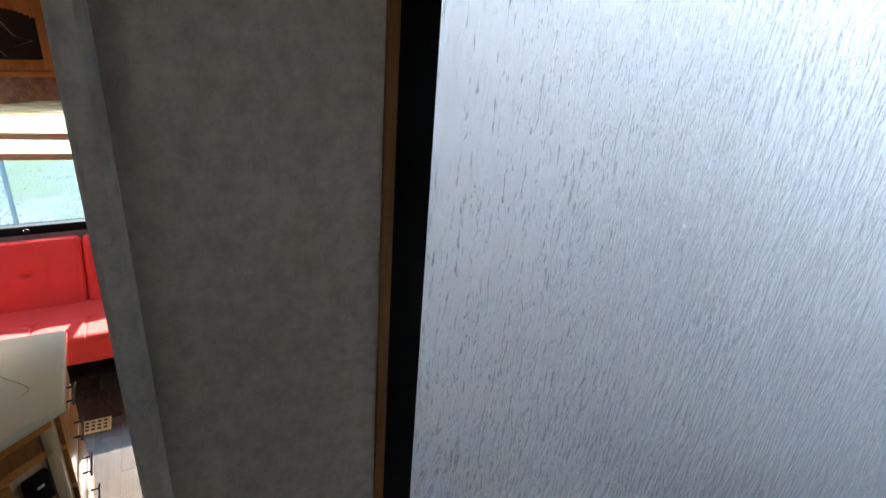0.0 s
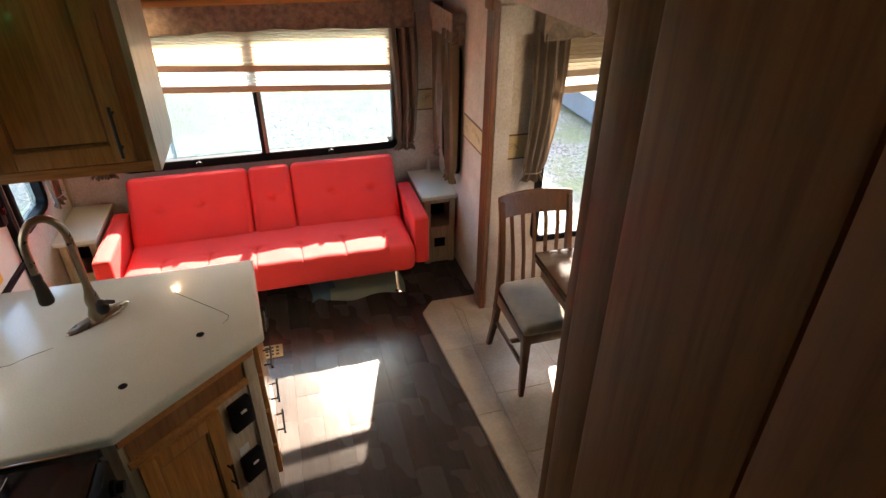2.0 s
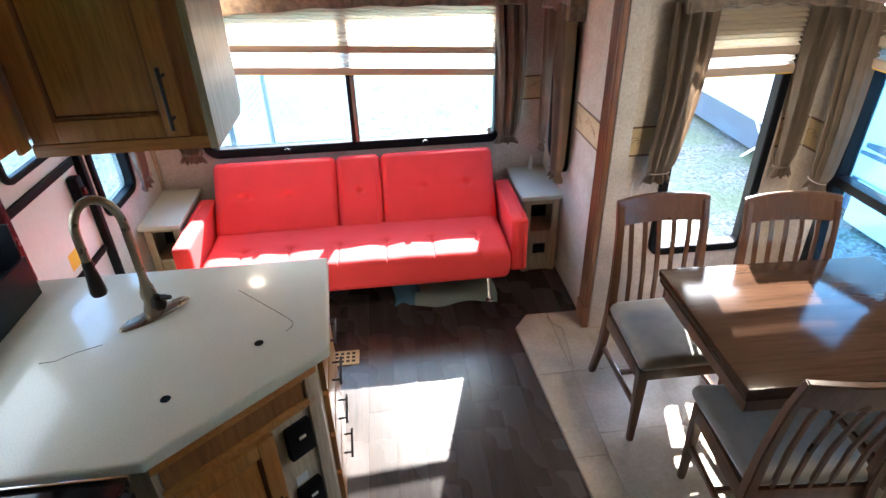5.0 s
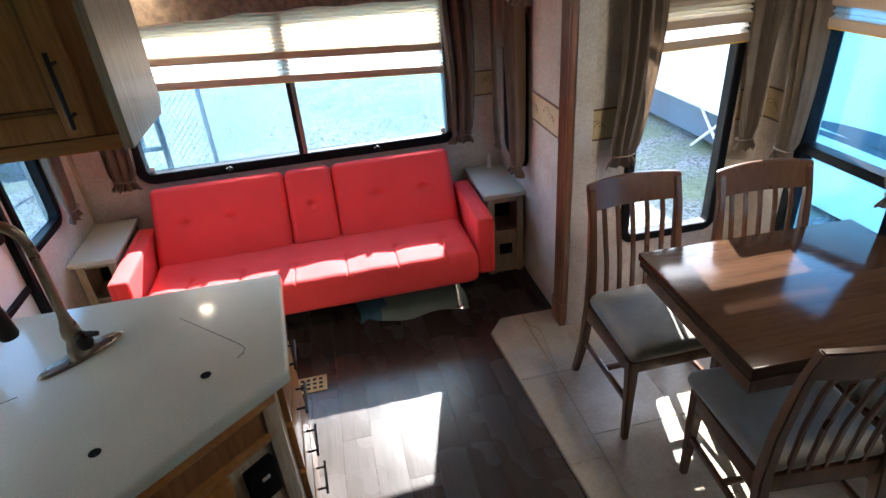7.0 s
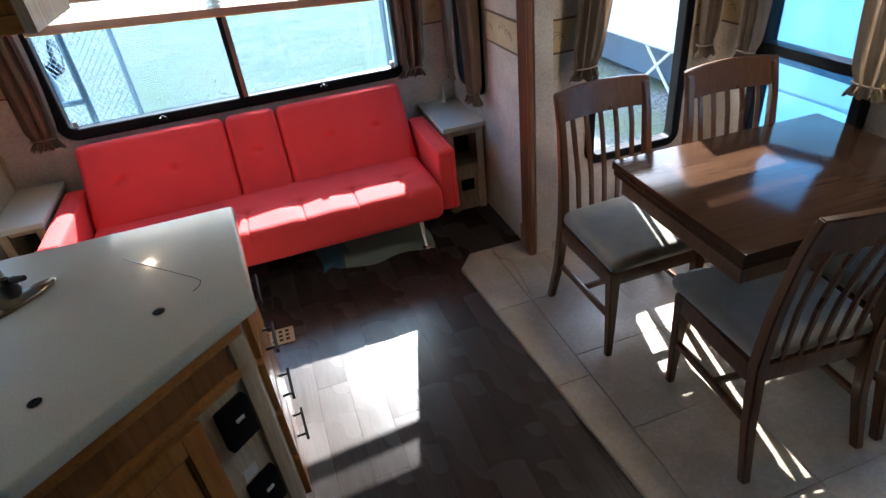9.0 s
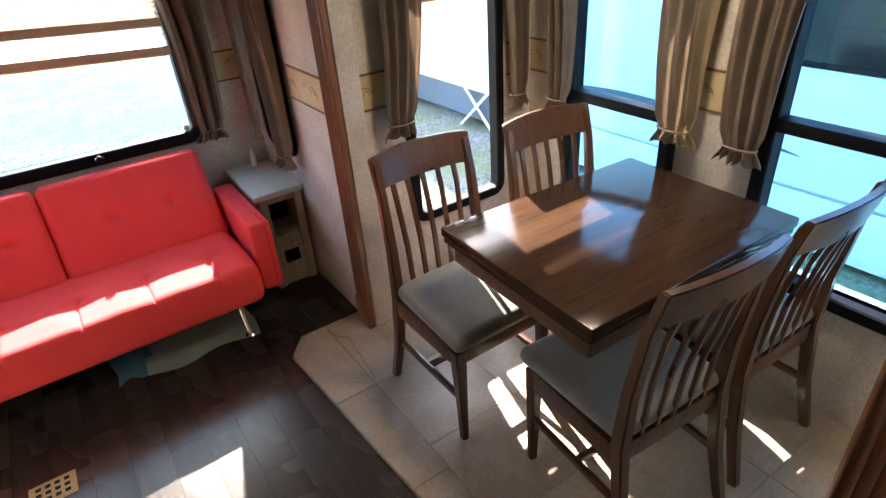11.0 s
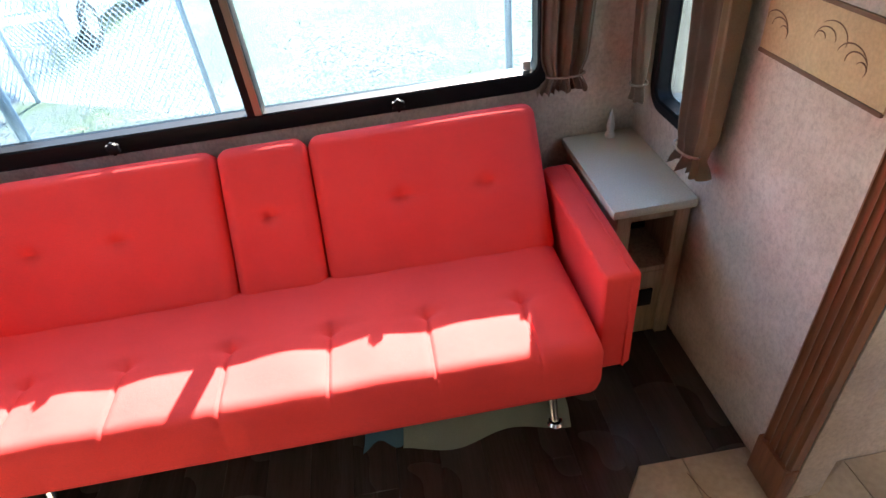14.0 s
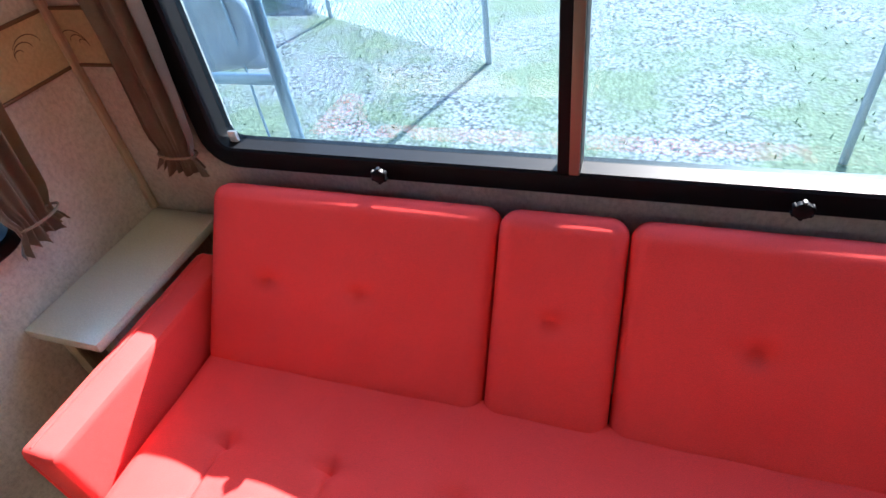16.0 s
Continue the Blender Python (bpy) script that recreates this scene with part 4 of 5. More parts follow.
def bar_handle(m, x, z0, z1, parent, upright=True, out=0.032):
    """A slim dark bar pull on two posts."""
    bm = bmesh.new()
    if upright:
        tube([(x, -out, z0 - 0.012), (x, -out, z1 + 0.012)], 0.005, 10, bm=bm)
        for z in (z0 + 0.012, z1 - 0.012):
            tube([(x, 0, z), (x, -out, z)], 0.004, 8, bm=bm)
    else:
        tube([(z0 - 0.012, -out, x), (z1 + 0.012, -out, x)], 0.005, 10, bm=bm)
        for z in (z0 + 0.012, z1 - 0.012):
            tube([(z, 0, x), (z, -out, x)], 0.004, 8, bm=bm)
    return part("handle", moved(bm, m), M_BRONZE, parent, "dark bronze bar handle")

def panel_door(m, x0, x1, z0, z1, parent, handle=None, mat=None):
    """A framed cabinet door with a raised panel, standing 18 mm proud of the face."""
    mat = mat or M_MAPLE
    s = 0.055
    one = bmesh.new()
    bx(x0, x0 + s, -0.02, 0, z0, z1, 0.003, bm=one)
    bx(x1 - s, x1, -0.02, 0, z0, z1, 0.003, bm=one)
    bx(x0 + s, x1 - s, -0.0195, 0, z0, z0 + s, 0.003, bm=one)
    bx(x0 + s, x1 - s, -0.0195, 0, z1 - s, z1, 0.003, bm=one)
    door = part("door", moved(one, m), mat, parent)
    bead = bmesh.new()
    g = 0.008
    for a, b, c, d in ((x0 + s, x0 + s + g, z0 + s, z1 - s), (x1 - s - g, x1 - s, z0 + s, z1 - s), (x0 + s + g, x1 - s - g, z0 + s, z0 + s + g), (x0 + s + g, x1 - s - g, z1 - s - g, z1 - s)):
        bx(a, b, -0.0145, -0.002, c, d, 0.002, bm=bead)
    part("bead", moved(bead, m), M_TRIM2, door)
    part("panel", moved(bx(x0 + s + g + 0.001, x1 - s - g - 0.001, -0.010, -0.002, z0 + s + g + 0.001, z1 - s - g - 0.001, 0.003), m), mat, door)
    if handle:
        bar_handle(m @ pose(0, -0.02, 0), handle[0], handle[1], handle[2], door)
    return door

COUNTER = [(-0.07, -1.562), (-0.033, -2.097), (-0.469, -2.468), (-1.257, -2.49), (-1.257, -1.562)]
counter = thing("countertop", (-0.6, -2.0, 0.87), "glossy off-white solid countertop with a covered corner sink", "countertop")
part("slab", prism(COUNTER, 0.88, 0.92, 0.012, seg=3), M_COUNTER, counter)
for x, y in ((-0.252, -2.047), (-0.472, -2.254)):
    part("hole_rim", turned([(0.0125, 0.9195), (0.0145, 0.9215), (0.0105, 0.9225), (0.0104, 0.9207)], (x, y, 0), 20), M_BLACK, counter, "dark finger hole")
def seam(points):
    return part("sink_cover_seam", tube(points, 0.0011, 6), M_BRONZE, counter, "thin dark seam of the sink cover")
seam([(-0.37, -1.742, 0.9203), (-0.178, -1.93, 0.9203), (-0.157, -1.957, 0.9203), (-0.16, -1.98, 0.9203), (-0.175, -1.998, 0.9203)])
seam([(-0.90, -2.05, 0.9203), (-0.856, -2.046, 0.9203), (-0.81, -2.015, 0.9203), (-0.74, -1.985, 0.9203)])

base = thing("corner_base_cabinet", (-0.6, -2.0, 0), "honey maple corner base cabinet with drawers and an angled door", "cabinet")
BODY = [(-0.112, -1.578), (-0.085, -2.105), (-0.478, -2.442), (-1.255, -2.478), (-1.255, -1.578)]
TOE = [(-0.18, -1.62), (-0.155, -2.08), (-0.5, -2.38), (-1.255, -2.44), (-1.255, -1.66)]
part("body", prism(BODY, 0.09, 0.878, 0.002), M_PALE, base)
part("toe_kick", prism(TOE, 0.001, 0.089), M_BLACK, base)
diag = frame_of(BODY[2], BODY[1])
dl = (Vector(BODY[1]) - Vector(BODY[2])).length
part("top_rail", moved(bx(0.0, dl - 0.004, -0.012, -0.0005, 0.845, 0.877, 0.003), diag), M_MAPLE_X, base)
part("slot_rail", moved(bx(0.01, dl - 0.02, -0.012, -0.0005, 0.735, 0.765, 0.003), diag), M_MAPLE_X, base)
# shade in the slot is painted by giving this front the darker trim wood
part("slot_back", moved(bx(0.02, dl - 0.06, -0.004, -0.0006, 0.766, 0.844), diag), M_TRIM2, base, "false drawer front with its shade painted as darker wood")
part("stile", moved(bx(dl - 0.05, dl - 0.006, -0.012, -0.0005, 0.095, 0.844, 0.003), diag), M_PALE, base)
panel_door(diag, 0.03, 0.33, 0.12, 0.725, base, (0.305, 0.36, 0.47))
for z0, z1 in ((0.57, 0.70), (0.29, 0.42)):
    o = part("outlet_box", moved(bx(0.365, 0.455, -0.03, -0.0005, z0, z1, 0.008), diag), M_BLACK, base, "black plastic appliance panel")
    part("switch", moved(bx(0.40, 0.425, -0.036, -0.0305, z1 - 0.05, z1 - 0.04, 0.002), diag), M_WHITE, o)
part("label", moved(bx(0.375, 0.42, -0.002, -0.0004, 0.425, 0.465), diag), M_WHITE, base, "small pale label")
side = frame_of(BODY[1], BODY[0])
sl = (Vector(BODY[0]) - Vector(BODY[1])).length
for i, (z0, z1) in enumerate(((0.70, 0.85), (0.50, 0.68), (0.30, 0.48), (0.11, 0.28))):
    d = part("drawer", moved(bx(0.05, sl - 0.05, -0.02, -0.0005, z0, z1, 0.004), side), M_MAPLE, base)
    bar_handle(side @ pose(0, -0.02, 0), (z0 + z1) / 2, sl / 2 - 0.06, sl / 2 + 0.06, d, False)

# faucet on an oval plate set across the corner
faucet = thing("faucet", (-0.622, -1.846, 0.92), "bronze gooseneck kitchen faucet with a pull-down head", "faucet")
plate = turned([(0.118, 0.0), (0.122, 0.004), (0.115, 0.009), (0.03, 0.012)], n=36)
bmesh.ops.scale(plate, vec=(1, 0.27, 1), verts=plate.verts)
part("plate", moved(plate, pose(-0.622, -1.846, 0.9202, 0, 0, 43)), M_FAUCET, faucet)
part("body", turned([(0.03, 0.93), (0.031, 0.95), (0.026, 0.965), (0.022, 0.985), (0.026, 1.0), (0.024, 1.02), (0.016, 1.05), (0.014, 1.07)], (-0.622, -1.846, 0), 24), M_FAUCET, faucet)
go = Vector((-0.9, -0.45, 0)).normalized()
neck = []
for k in range(8):
    neck.append(Vector((-0.622, -1.846, 1.06 + k * 0.029)))
for k in range(1, 13):
    a = math.pi * k / 12
    neck.append(Vector((-0.622, -1.846, 1.263)) + go * 0.064 * (1 - math.cos(a)) + Vector((0, 0, 0.1 * math.sin(a))))
neck.append(neck[-1] + Vector((0, 0, -0.085)))
part("neck", tube(neck, 0.0135, 16), M_FAUCET, faucet)
tip = neck[-1]
part("spray_head", turned([(0.014, 0.0), (0.017, -0.016), (0.0155, -0.03), (0.019, -0.05), (0.025, -0.112), (0.022, -0.122)], tip, 20), M_BRONZE, faucet, "dark bronze pull-down head")
part("lever", tube([(-0.60, -1.851, 0.985), (-0.57, -1.866, 1.0), (-0.545, -1.874, 1.003)], [0.013, 0.01, 0.007], 12), M_BRONZE, faucet)
part("lever_knob", turned([(0.018, 0.945), (0.024, 0.96), (0.02, 0.985), (0.01, 0.995)], (-0.592, -1.862, 0.012), 16), M_BRONZE, faucet)

# stove with a folded-down black glass cover
stove = thing("stove", (-0.85, -2.8, 0), "black gas stove with a cracked glass cover", "stove")
part("body", bx(-1.255, -0.5, -3.12, -2.5, 0.0, 0.875, 0.004), M_BLACK, stove)
part("cover", bx(-1.2, -0.498, -3.1, -2.5, 0.885, 0.905, 0.006), M_BLACKG, stove, "black glass cover")
part("cover_rim", bx(-1.2, -0.492, -2.4995, -2.493, 0.88, 0.915, 0.002), M_CHROME, stove)
part("crack", tube([(-0.72, -2.53, 0.9056), (-0.74, -2.75, 0.9056), (-0.77, -3.0, 0.9056)], 0.0012, 6), M_WHITE, stove, "pale crack across the glass")
part("control_panel", bx(-0.498, -0.468, -3.1, -2.53, 0.76, 0.9, 0.008), M_BLACK, stove)
part("oven_door", bx(-0.498, -0.475, -3.1, -2.53, 0.2, 0.74, 0.006), M_BLACKG, stove)
part("oven_handle", tube([(-0.45, -3.06, 0.7), (-0.45, -2.57, 0.7)], 0.01, 12), M_BLACK, stove)
for k in range(5):
    y = -2.58 - k * 0.1
    kb = turned([(0.024, 0.0), (0.024, 0.012), (0.018, 0.016), (0.017, 0.034), (0.002, 0.036)], n=18)
    part("knob", moved(kb, pose(-0.468, y, 0.835, 0, 90, 0)), M_BLACK, stove)

# hanging and wall cabinets
pen = thing("hanging_cabinet", (-0.47, -1.87, 1.552), "honey maple hanging cabinet with a pale end panel", "cabinet", "kitchen wall cabinets")
part("body", bx(-0.685, -0.257, -2.013, -1.725, 1.565, 2.59, 0.003), M_MAPLE, pen)
endp = bmesh.new()
outline = [(-2.03, 1.552), (-2.03, 2.59), (-1.715, 2.59), (-1.715, 1.585), (-1.745, 1.552)]
fa = endp.faces.new([endp.verts.new((-0.256, y, z)) for y, z in outline])
r = bmesh.ops.extrude_face_region(endp, geom=[fa])
bmesh.ops.translate(endp, vec=(0.02, 0, 0), verts=[v for v in r["geom"] if isinstance(v, bmesh.types.BMVert)])
bmesh.ops.recalc_face_normals(endp, faces=endp.faces)
part("end_panel", endp, M_PALE, pen, "pale panel with a clipped lower corner")
fr = frame_of((-0.684, -2.014), (-0.257, -2.014))
part("bottom_rail", moved(bx(0, 0.427, -0.012, 0, 1.553, 1.585, 0.003), fr), M_MAPLE_X, pen)
panel_door(fr @ pose(0, -0.001, 0), 0.02, 0.385, 1.59, 2.5, pen, (0.361, 1.628, 1.755))

wallcab = thing("wall_cabinet", (-0.95, -2.2, 1.58), "honey maple wall cabinet beside the microwave", "cabinet", "kitchen wall cabinets")
part("body", bx(-1.255, -0.7, -2.43, -1.93, 1.59, 2.59, 0.003), M_MAPLE, wallcab)
fw = frame_of((-0.699, -2.43), (-0.699, -1.935))
panel_door(fw, 0.03, 0.36, 1.60, 2.5, wallcab, (0.07, 1.62, 1.75))
part("filler", moved(bx(0.365, 0.412, -0.012, 0, 1.575, 2.59, 0.003), fw), M_MAPLE, wallcab)

mwcab = thing("microwave_cabinet", (-0.95, -2.75, 1.55), "pale cabinet surround that holds a microwave", "cabinet", "kitchen wall cabinets")
part("top", bx(-1.255, -0.72, -3.1, -2.45, 2.05, 2.59, 0.003), M_MAPLE, mwcab)
part("floor_panel", bx(-1.255, -0.70, -3.1, -2.45, 1.565, 1.59, 0.004), M_PALE, mwcab)
part("side", bx(-1.255, -0.705, -2.449, -2.431, 1.565, 2.59, 0.003), M_PALE, mwcab)
mw = thing("microwave", (-0.95, -2.77, 1.59), "black built-in microwave oven with a lit green display", "microwave")
part("case", bx(-1.2, -0.73, -3.08, -2.462, 1.592, 2.0, 0.006), M_BLACK, mw)
part("door", bx(-0.729, -0.705, -3.06, -2.6, 1.61, 1.985, 0.006), M_BLACKG, mw)
part("keypad", bx(-0.729, -0.708, -2.597, -2.468, 1.61, 1.985, 0.004), M_BLACKG, mw)
M_GREEN = plain("green_display", (0.15, 0.9, 0.25), 0.4, 0, 1.5)
part("display", bx(-0.7075, -0.7055, -2.57, -2.5, 1.9, 1.93, 0.0005), M_GREEN, mw, "green digits of the clock")
for j in range(4):
    for i in range(3):
        part("key", bx(-0.7075, -0.7055, -2.575 + i * 0.032, -2.553 + i * 0.032, 1.68 + j * 0.045, 1.705 + j * 0.045, 0.0008), M_BLACK, mw)

# open black tray with printed sheets, standing on the counter by the wall
tray = thing("open_tool_case", (-1.16, -2.0, 0.92), "open black case with a dark red rim and printed sheets inside", "case")
part("floor_panel", bx(-1.25, -1.082, -2.32, -1.665, 0.9205, 1.03, 0.003), M_BLACK, tray)
part("side_wall", bx(-1.0815, -1.07, -2.33, -1.655, 0.9205, 1.075, 0.003), M_BLACK, tray)
part("back_wall", bx(-1.25, -1.0825, -1.664, -1.65, 0.9205, 1.2, 0.004), M_BLACK, tray)
part("inner_wall", bx(-1.255, -1.2505, -2.32, -1.66, 0.9205, 1.2, 0.001), M_BLACK, tray)
part("latch", bx(-1.0695, -1.055, -2.02, -1.94, 0.97, 1.02, 0.004), M_BLACK, tray, "black catch")
part("latch_arm", tube([(-1.06, -1.98, 1.0), (-1.045, -1.99, 0.95), (-1.05, -2.01, 0.93)], 0.006, 8), M_BLACK, tray)
M_PAPER = mottled("printed_paper", (0.72, 0.66, 0.52), (0.66, 0.6, 0.47), 8, 0.8, 90, 0.1)
for y0, y1 in ((-2.07, -1.925), (-1.92, -1.775)):
    sh = part("sheet", bx(-1.245, -1.09, y0, y1, 1.0305, 1.0325), M_PAPER, tray, "printed paper sheet")
    ink = bmesh.new()
    for k in range(10):
        bx(-1.235 + k * 0.014, -1.229 + k * 0.014, y0 + 0.012, y1 - 0.012 - (k % 3) * 0.018, 1.0325, 1.0329, bm=ink)
    part("print", ink, M_BRONZE, sh, "bars of small print")

# ---- entry door ----
bm = bx(-1.30, -1.27, -1.4, -0.8, 0.02, 1.2)
bx(-1.30, -1.27, -1.4, -0.8, 1.64, 1.84, bm=bm)
bx(-1.30, -1.27, -1.4, -1.3, 1.2, 1.64, bm=bm)
bx(-1.30, -1.27, -0.9, -0.8, 1.2, 1.64, bm=bm)
door = solid("door_1", bm, M_WHITE, "white entry door with a dark frame and a window", "door", "structure")
part("pane_frame", moved(rounded_ring(0.44, 0.48, 0.06, 0.03, 0.03), on_left(-1.266, -1.1, 1.42)), M_BLACK, door)
pane = part("pane", bx(-1.287, -1.283, -1.3, -0.9, 1.2, 1.64), M_GLASS, door)
pane.visible_shadow = False
for y in (-1.425, -0.79):
    part("jamb", bx(-1.275, -1.235, y - 0.015, y + 0.02, 0.0, 1.87, 0.004), M_DKRED if y < -1 else M_BLACK, door)
part("head", bx(-1.275, -1.235, -1.4, -0.82, 1.845, 1.875, 0.004), M_BLACK, door)
part("lock_rail", bx(-1.269, -1.255, -1.39, -0.82, 1.08, 1.12, 0.004), M_BLACK, door)
part("handle", bx(-1.269, -1.22, -0.92, -0.87, 0.9, 1.05, 0.01), M_BLACK, door, "black door latch")
part("push_bar", bx(-1.269, -1.25, -1.39, -0.82, 0.62, 0.65, 0.004), M_BLACK, door)
part("sticker", bx(-1.2695, -1.268, -1.12, -1.04, 0.68, 0.76), M_YELLOW, door, "yellow sticker")
part("lock", bx(-1.219, -1.205, -0.91, -0.885, 0.96, 1.0, 0.004), M_DKRED, door)

# ---- cabinets over the sofa ----
over = thing("overhead_cabinet", (0, -0.1, 1.775), "honey maple overhead cabinet with dark glass doors over the sofa", "cabinet")
part("body", bx(-1.257, 1.257, -0.28, 0.047, 1.78, 2.59, 0.003), M_MAPLE_X, over)
fo = frame_of((-1.257, -0.281), (1.257, -0.281))
part("bottom_rail", moved(bx(0, 2.514, -0.012, 0, 1.775, 1.805, 0.003), fo), M_MAPLE_X, over)
for c in (-1.02, -0.265, 0.362, 0.98):
    x0, x1 = c - 0.21 + 1.257, c + 0.21 + 1.257
    if c > 0.9 or c < -1:
        x0, x1 = c - 0.195 + 1.257, c + 0.195 + 1.257
    one = bmesh.new()
    s = 0.05
    bx(x0, x0 + s, -0.02, 0, 1.815, 2.2, 0.003, bm=one)
    bx(x1 - s, x1, -0.02, 0, 1.815, 2.2, 0.003, bm=one)
    bx(x0 + s, x1 - s, -0.0195, 0, 1.815, 1.865, 0.003, bm=one)
    n = 14
    for k in range(n):
        a0, a1 = x0 + s + (x1 - x0 - 2 * s) * k / n, x0 + s + (x1 - x0 - 2 * s) * (k + 1) / n
        u = abs((k + 0.5) / n * 2 - 1)
        bx(a0, a1, -0.0195, 0, 2.12 - 0.05 * u * u, 2.2, bm=one)
    dr = part("door", moved(one, fo), M_MAPLE, over)
    part("glass", moved(bx(x0 + s, x1 - s, -0.008, -0.003, 1.865, 2.12), fo), M_DARKGLASS, dr, "dark glass with faint leading")
    lead = bmesh.new()
    cx = (x0 + x1) / 2
    for sx in (-1, 1):
        tube([(cx + sx * (x1 - x0) * 0.3, -0.0085, 1.96), (cx + sx * 0.05, -0.0085, 1.985), (cx, -0.0085, 2.06)], 0.0016, 5, bm=lead)
        tube([(cx + sx * (x1 - x0) * 0.3, -0.0085, 1.96), (cx + sx * 0.05, -0.0085, 1.935), (cx, -0.0085, 1.88)], 0.0016, 5, bm=lead)
    part("leading", moved(lead, fo), M_CHROME, dr)
    for hx in (x0 + 0.004,):
        part("hinge", moved(bx(hx - 0.012, hx + 0.002, -0.024, -0.001, 1.84, 1.88, 0.003), fo), M_BRONZE, dr)

# ---- hall end wall, shower and partition ----
jamb = thing("trim_hall_jamb", (0.38, -3.6, 0.0), "brown wooden jamb boards at the hall opening", "trim")
jamb["kind"] = "structure"
part("corner_bead", bx(0.368, 0.42, -3.475, -3.455, 0.02, TOP - 0.002, 0.006), M_TRIM2, jamb)
part("board", bx(0.364, 0.42, -3.53, -3.476, 0.37, TOP - 0.002, 0.004), M_TRIM2, jamb)
part("board", bx(0.358, 0.42, -3.68, -3.532, 0.37, TOP - 0.002, 0.004), M_TRIM2, jamb)
part("stile", bx(0.352, 0.42, -3.776, -3.686, 0.545, TOP - 0.002, 0.003), M_TRIM2, jamb)
part("edge_rib", bx(0.35, 0.365, -3.785, -3.768, 0.545, TOP - 0.002, 0.006, 3), M_TRIM, jamb)
part("catch", moved(turned([(0.0045, 0), (0.0045, 0.006), (0.003, 0.008)], n=12), pose(0.36, -3.735, 2.1, 0, -90, 0)), M_PALE, jamb, "small pale door catch")
solid("trim_wall_corner", bx(0.3485, 0.366, -3.818, -3.785, 0.545, TOP - 0.002, 0.013, 4), M_WALL, "rounded papered corner bead", "trim", "structure")
solid("trim_panel_edge", bx(0.5205, 0.529, -3.788, -3.76, 0.545, TOP - 0.002, 0.002), M_TRIM2, "thin wooden edge strip", "trim", "structure")
shower = thing("shower_door", (0.9, -3.79, 0.54), "obscure rain-glass shower door in a black frame", "shower door")
part("frame", bx(0.5295, 0.558, -3.785, -3.745, 0.545, 2.55, 0.004), M_BLACK, shower)
part("glass", bx(0.558, 2.198, -3.765, -3.759, 0.56, 2.54), M_RAIN, shower, "rippled obscure glass")
part("rail", bx(0.558, 2.198, -3.785, -3.745, 2.541, 2.57, 0.003), M_BLACK, shower)
part("sill", bx(0.558, 2.198, -3.785, -3.745, 0.545, 0.56, 0.003), M_BLACK, shower)
M_SURR = mottled("shower_surround", (0.84, 0.86, 0.88), (0.8, 0.82, 0.85), 4, 0.3, 120, 0.05)
solid("wall_shower_surround", bx(1.335, 2.185, -3.115, -3.102, 0.545, TOP - 0.002), M_SURR, "white moulded shower surround", "wall", "structure")
solid("wall_shower_end", bx(2.185, 2.198, -3.76, -3.12, 0.545, TOP - 0.002), M_SURR, "white moulded shower surround", "wall", "structure")
solid("wall_shower_inner", bx(1.322, 1.335, -3.46, -3.102, 0.545, TOP - 0.002), M_SURR, "white moulded shower surround", "wall", "structure")
solid("wall_shower_return", bx(0.425, 1.335, -3.475, -3.462, 0.545, TOP - 0.002), M_SURR, "white moulded shower surround", "wall", "structure")
solid("shower_tray", bx(0.6, 2.185, -3.74, -3.48, 0.535, 0.56, 0.004), M_SURR, "white moulded shower tray", "shower tray", "structure")
solid("floor_shower", bx(0.42, 2.26, -3.6, -3.04, -0.08, 0.53), M_PAD, "floor under the shower", "floor", "structure")

part_trim = thing("trim_partition", (-0.262, -3.45, 0), "pale edge with a dark strip and wooden casing on the hall partition", "trim")
part_trim["kind"] = "structure"
part("edge", bx(-0.262, -0.23, -3.36, -3.325, 0.0, TOP - 0.002, 0.003), M_PALE, part_trim)
part("dark_strip", bx(-0.262, -0.234, -3.395, -3.361, 0.0, TOP - 0.002, 0.001), M_BLACK, part_trim)
part("face", bx(-0.262, -0.231, -3.46, -3.396, 0.365, TOP - 0.002, 0.003), M_PALE, part_trim)
part("casing", bx(-0.262, -0.223, -3.51, -3.461, 0.365, TOP - 0.002, 0.005), M_TRIM2, part_trim)
part("casing", bx(-0.262, -0.23, -3.6, -3.511, 0.365, TOP - 0.002, 0.004), M_TRIM2, part_trim)

# ---- lamps ----
M_BOWL = plain("lit_bowl", (1.0, 0.86, 0.66), 0.5, 0, 3.0)
lamp = thing("ceiling_lamp", (1.65, -1.97, 1.94), "lit round ceiling lamp with a frosted bowl in the slide", "lamp")
part("canopy", turned([(0.1, -0.001), (0.105, -0.02), (0.03, -0.035), (0.03, -0.06), (0.125, -0.075), (0.13, -0.085)], (1.65, -1.97, 1.94), 36), M_BRONZE, lamp)
part("bowl", turned([(0.122, -0.0855), (0.115, -0.11), (0.08, -0.135), (0.03, -0.145)], (1.65, -1.97, 1.94), 32), M_BOWL, lamp, "glowing frosted bowl")
for p in PUCKS:
    pk = thing("puck_lamp", p, "small lit puck lamp under the overhead cabinet", "lamp", "puck lamps")
    part("ring", turned([(0.04, 0.0), (0.042, -0.006), (0.034, -0.012)], p, 24), M_CHROME, pk)
    part("lens", turned([(0.033, -0.0121), (0.031, -0.0135), (0.02, -0.0145)], p, 20), plain("lit_lens", (1.0, 0.78, 0.5), 0.4, 0, 12.0), pk, "glowing lens")
clock = thing("wall_clock", (1.238, -2.19, 2.03), "round mauve-brown wall clock on the slide header", "clock")
M_CLOCK = plain("clock_face", (0.34, 0.25, 0.21), 0.5)
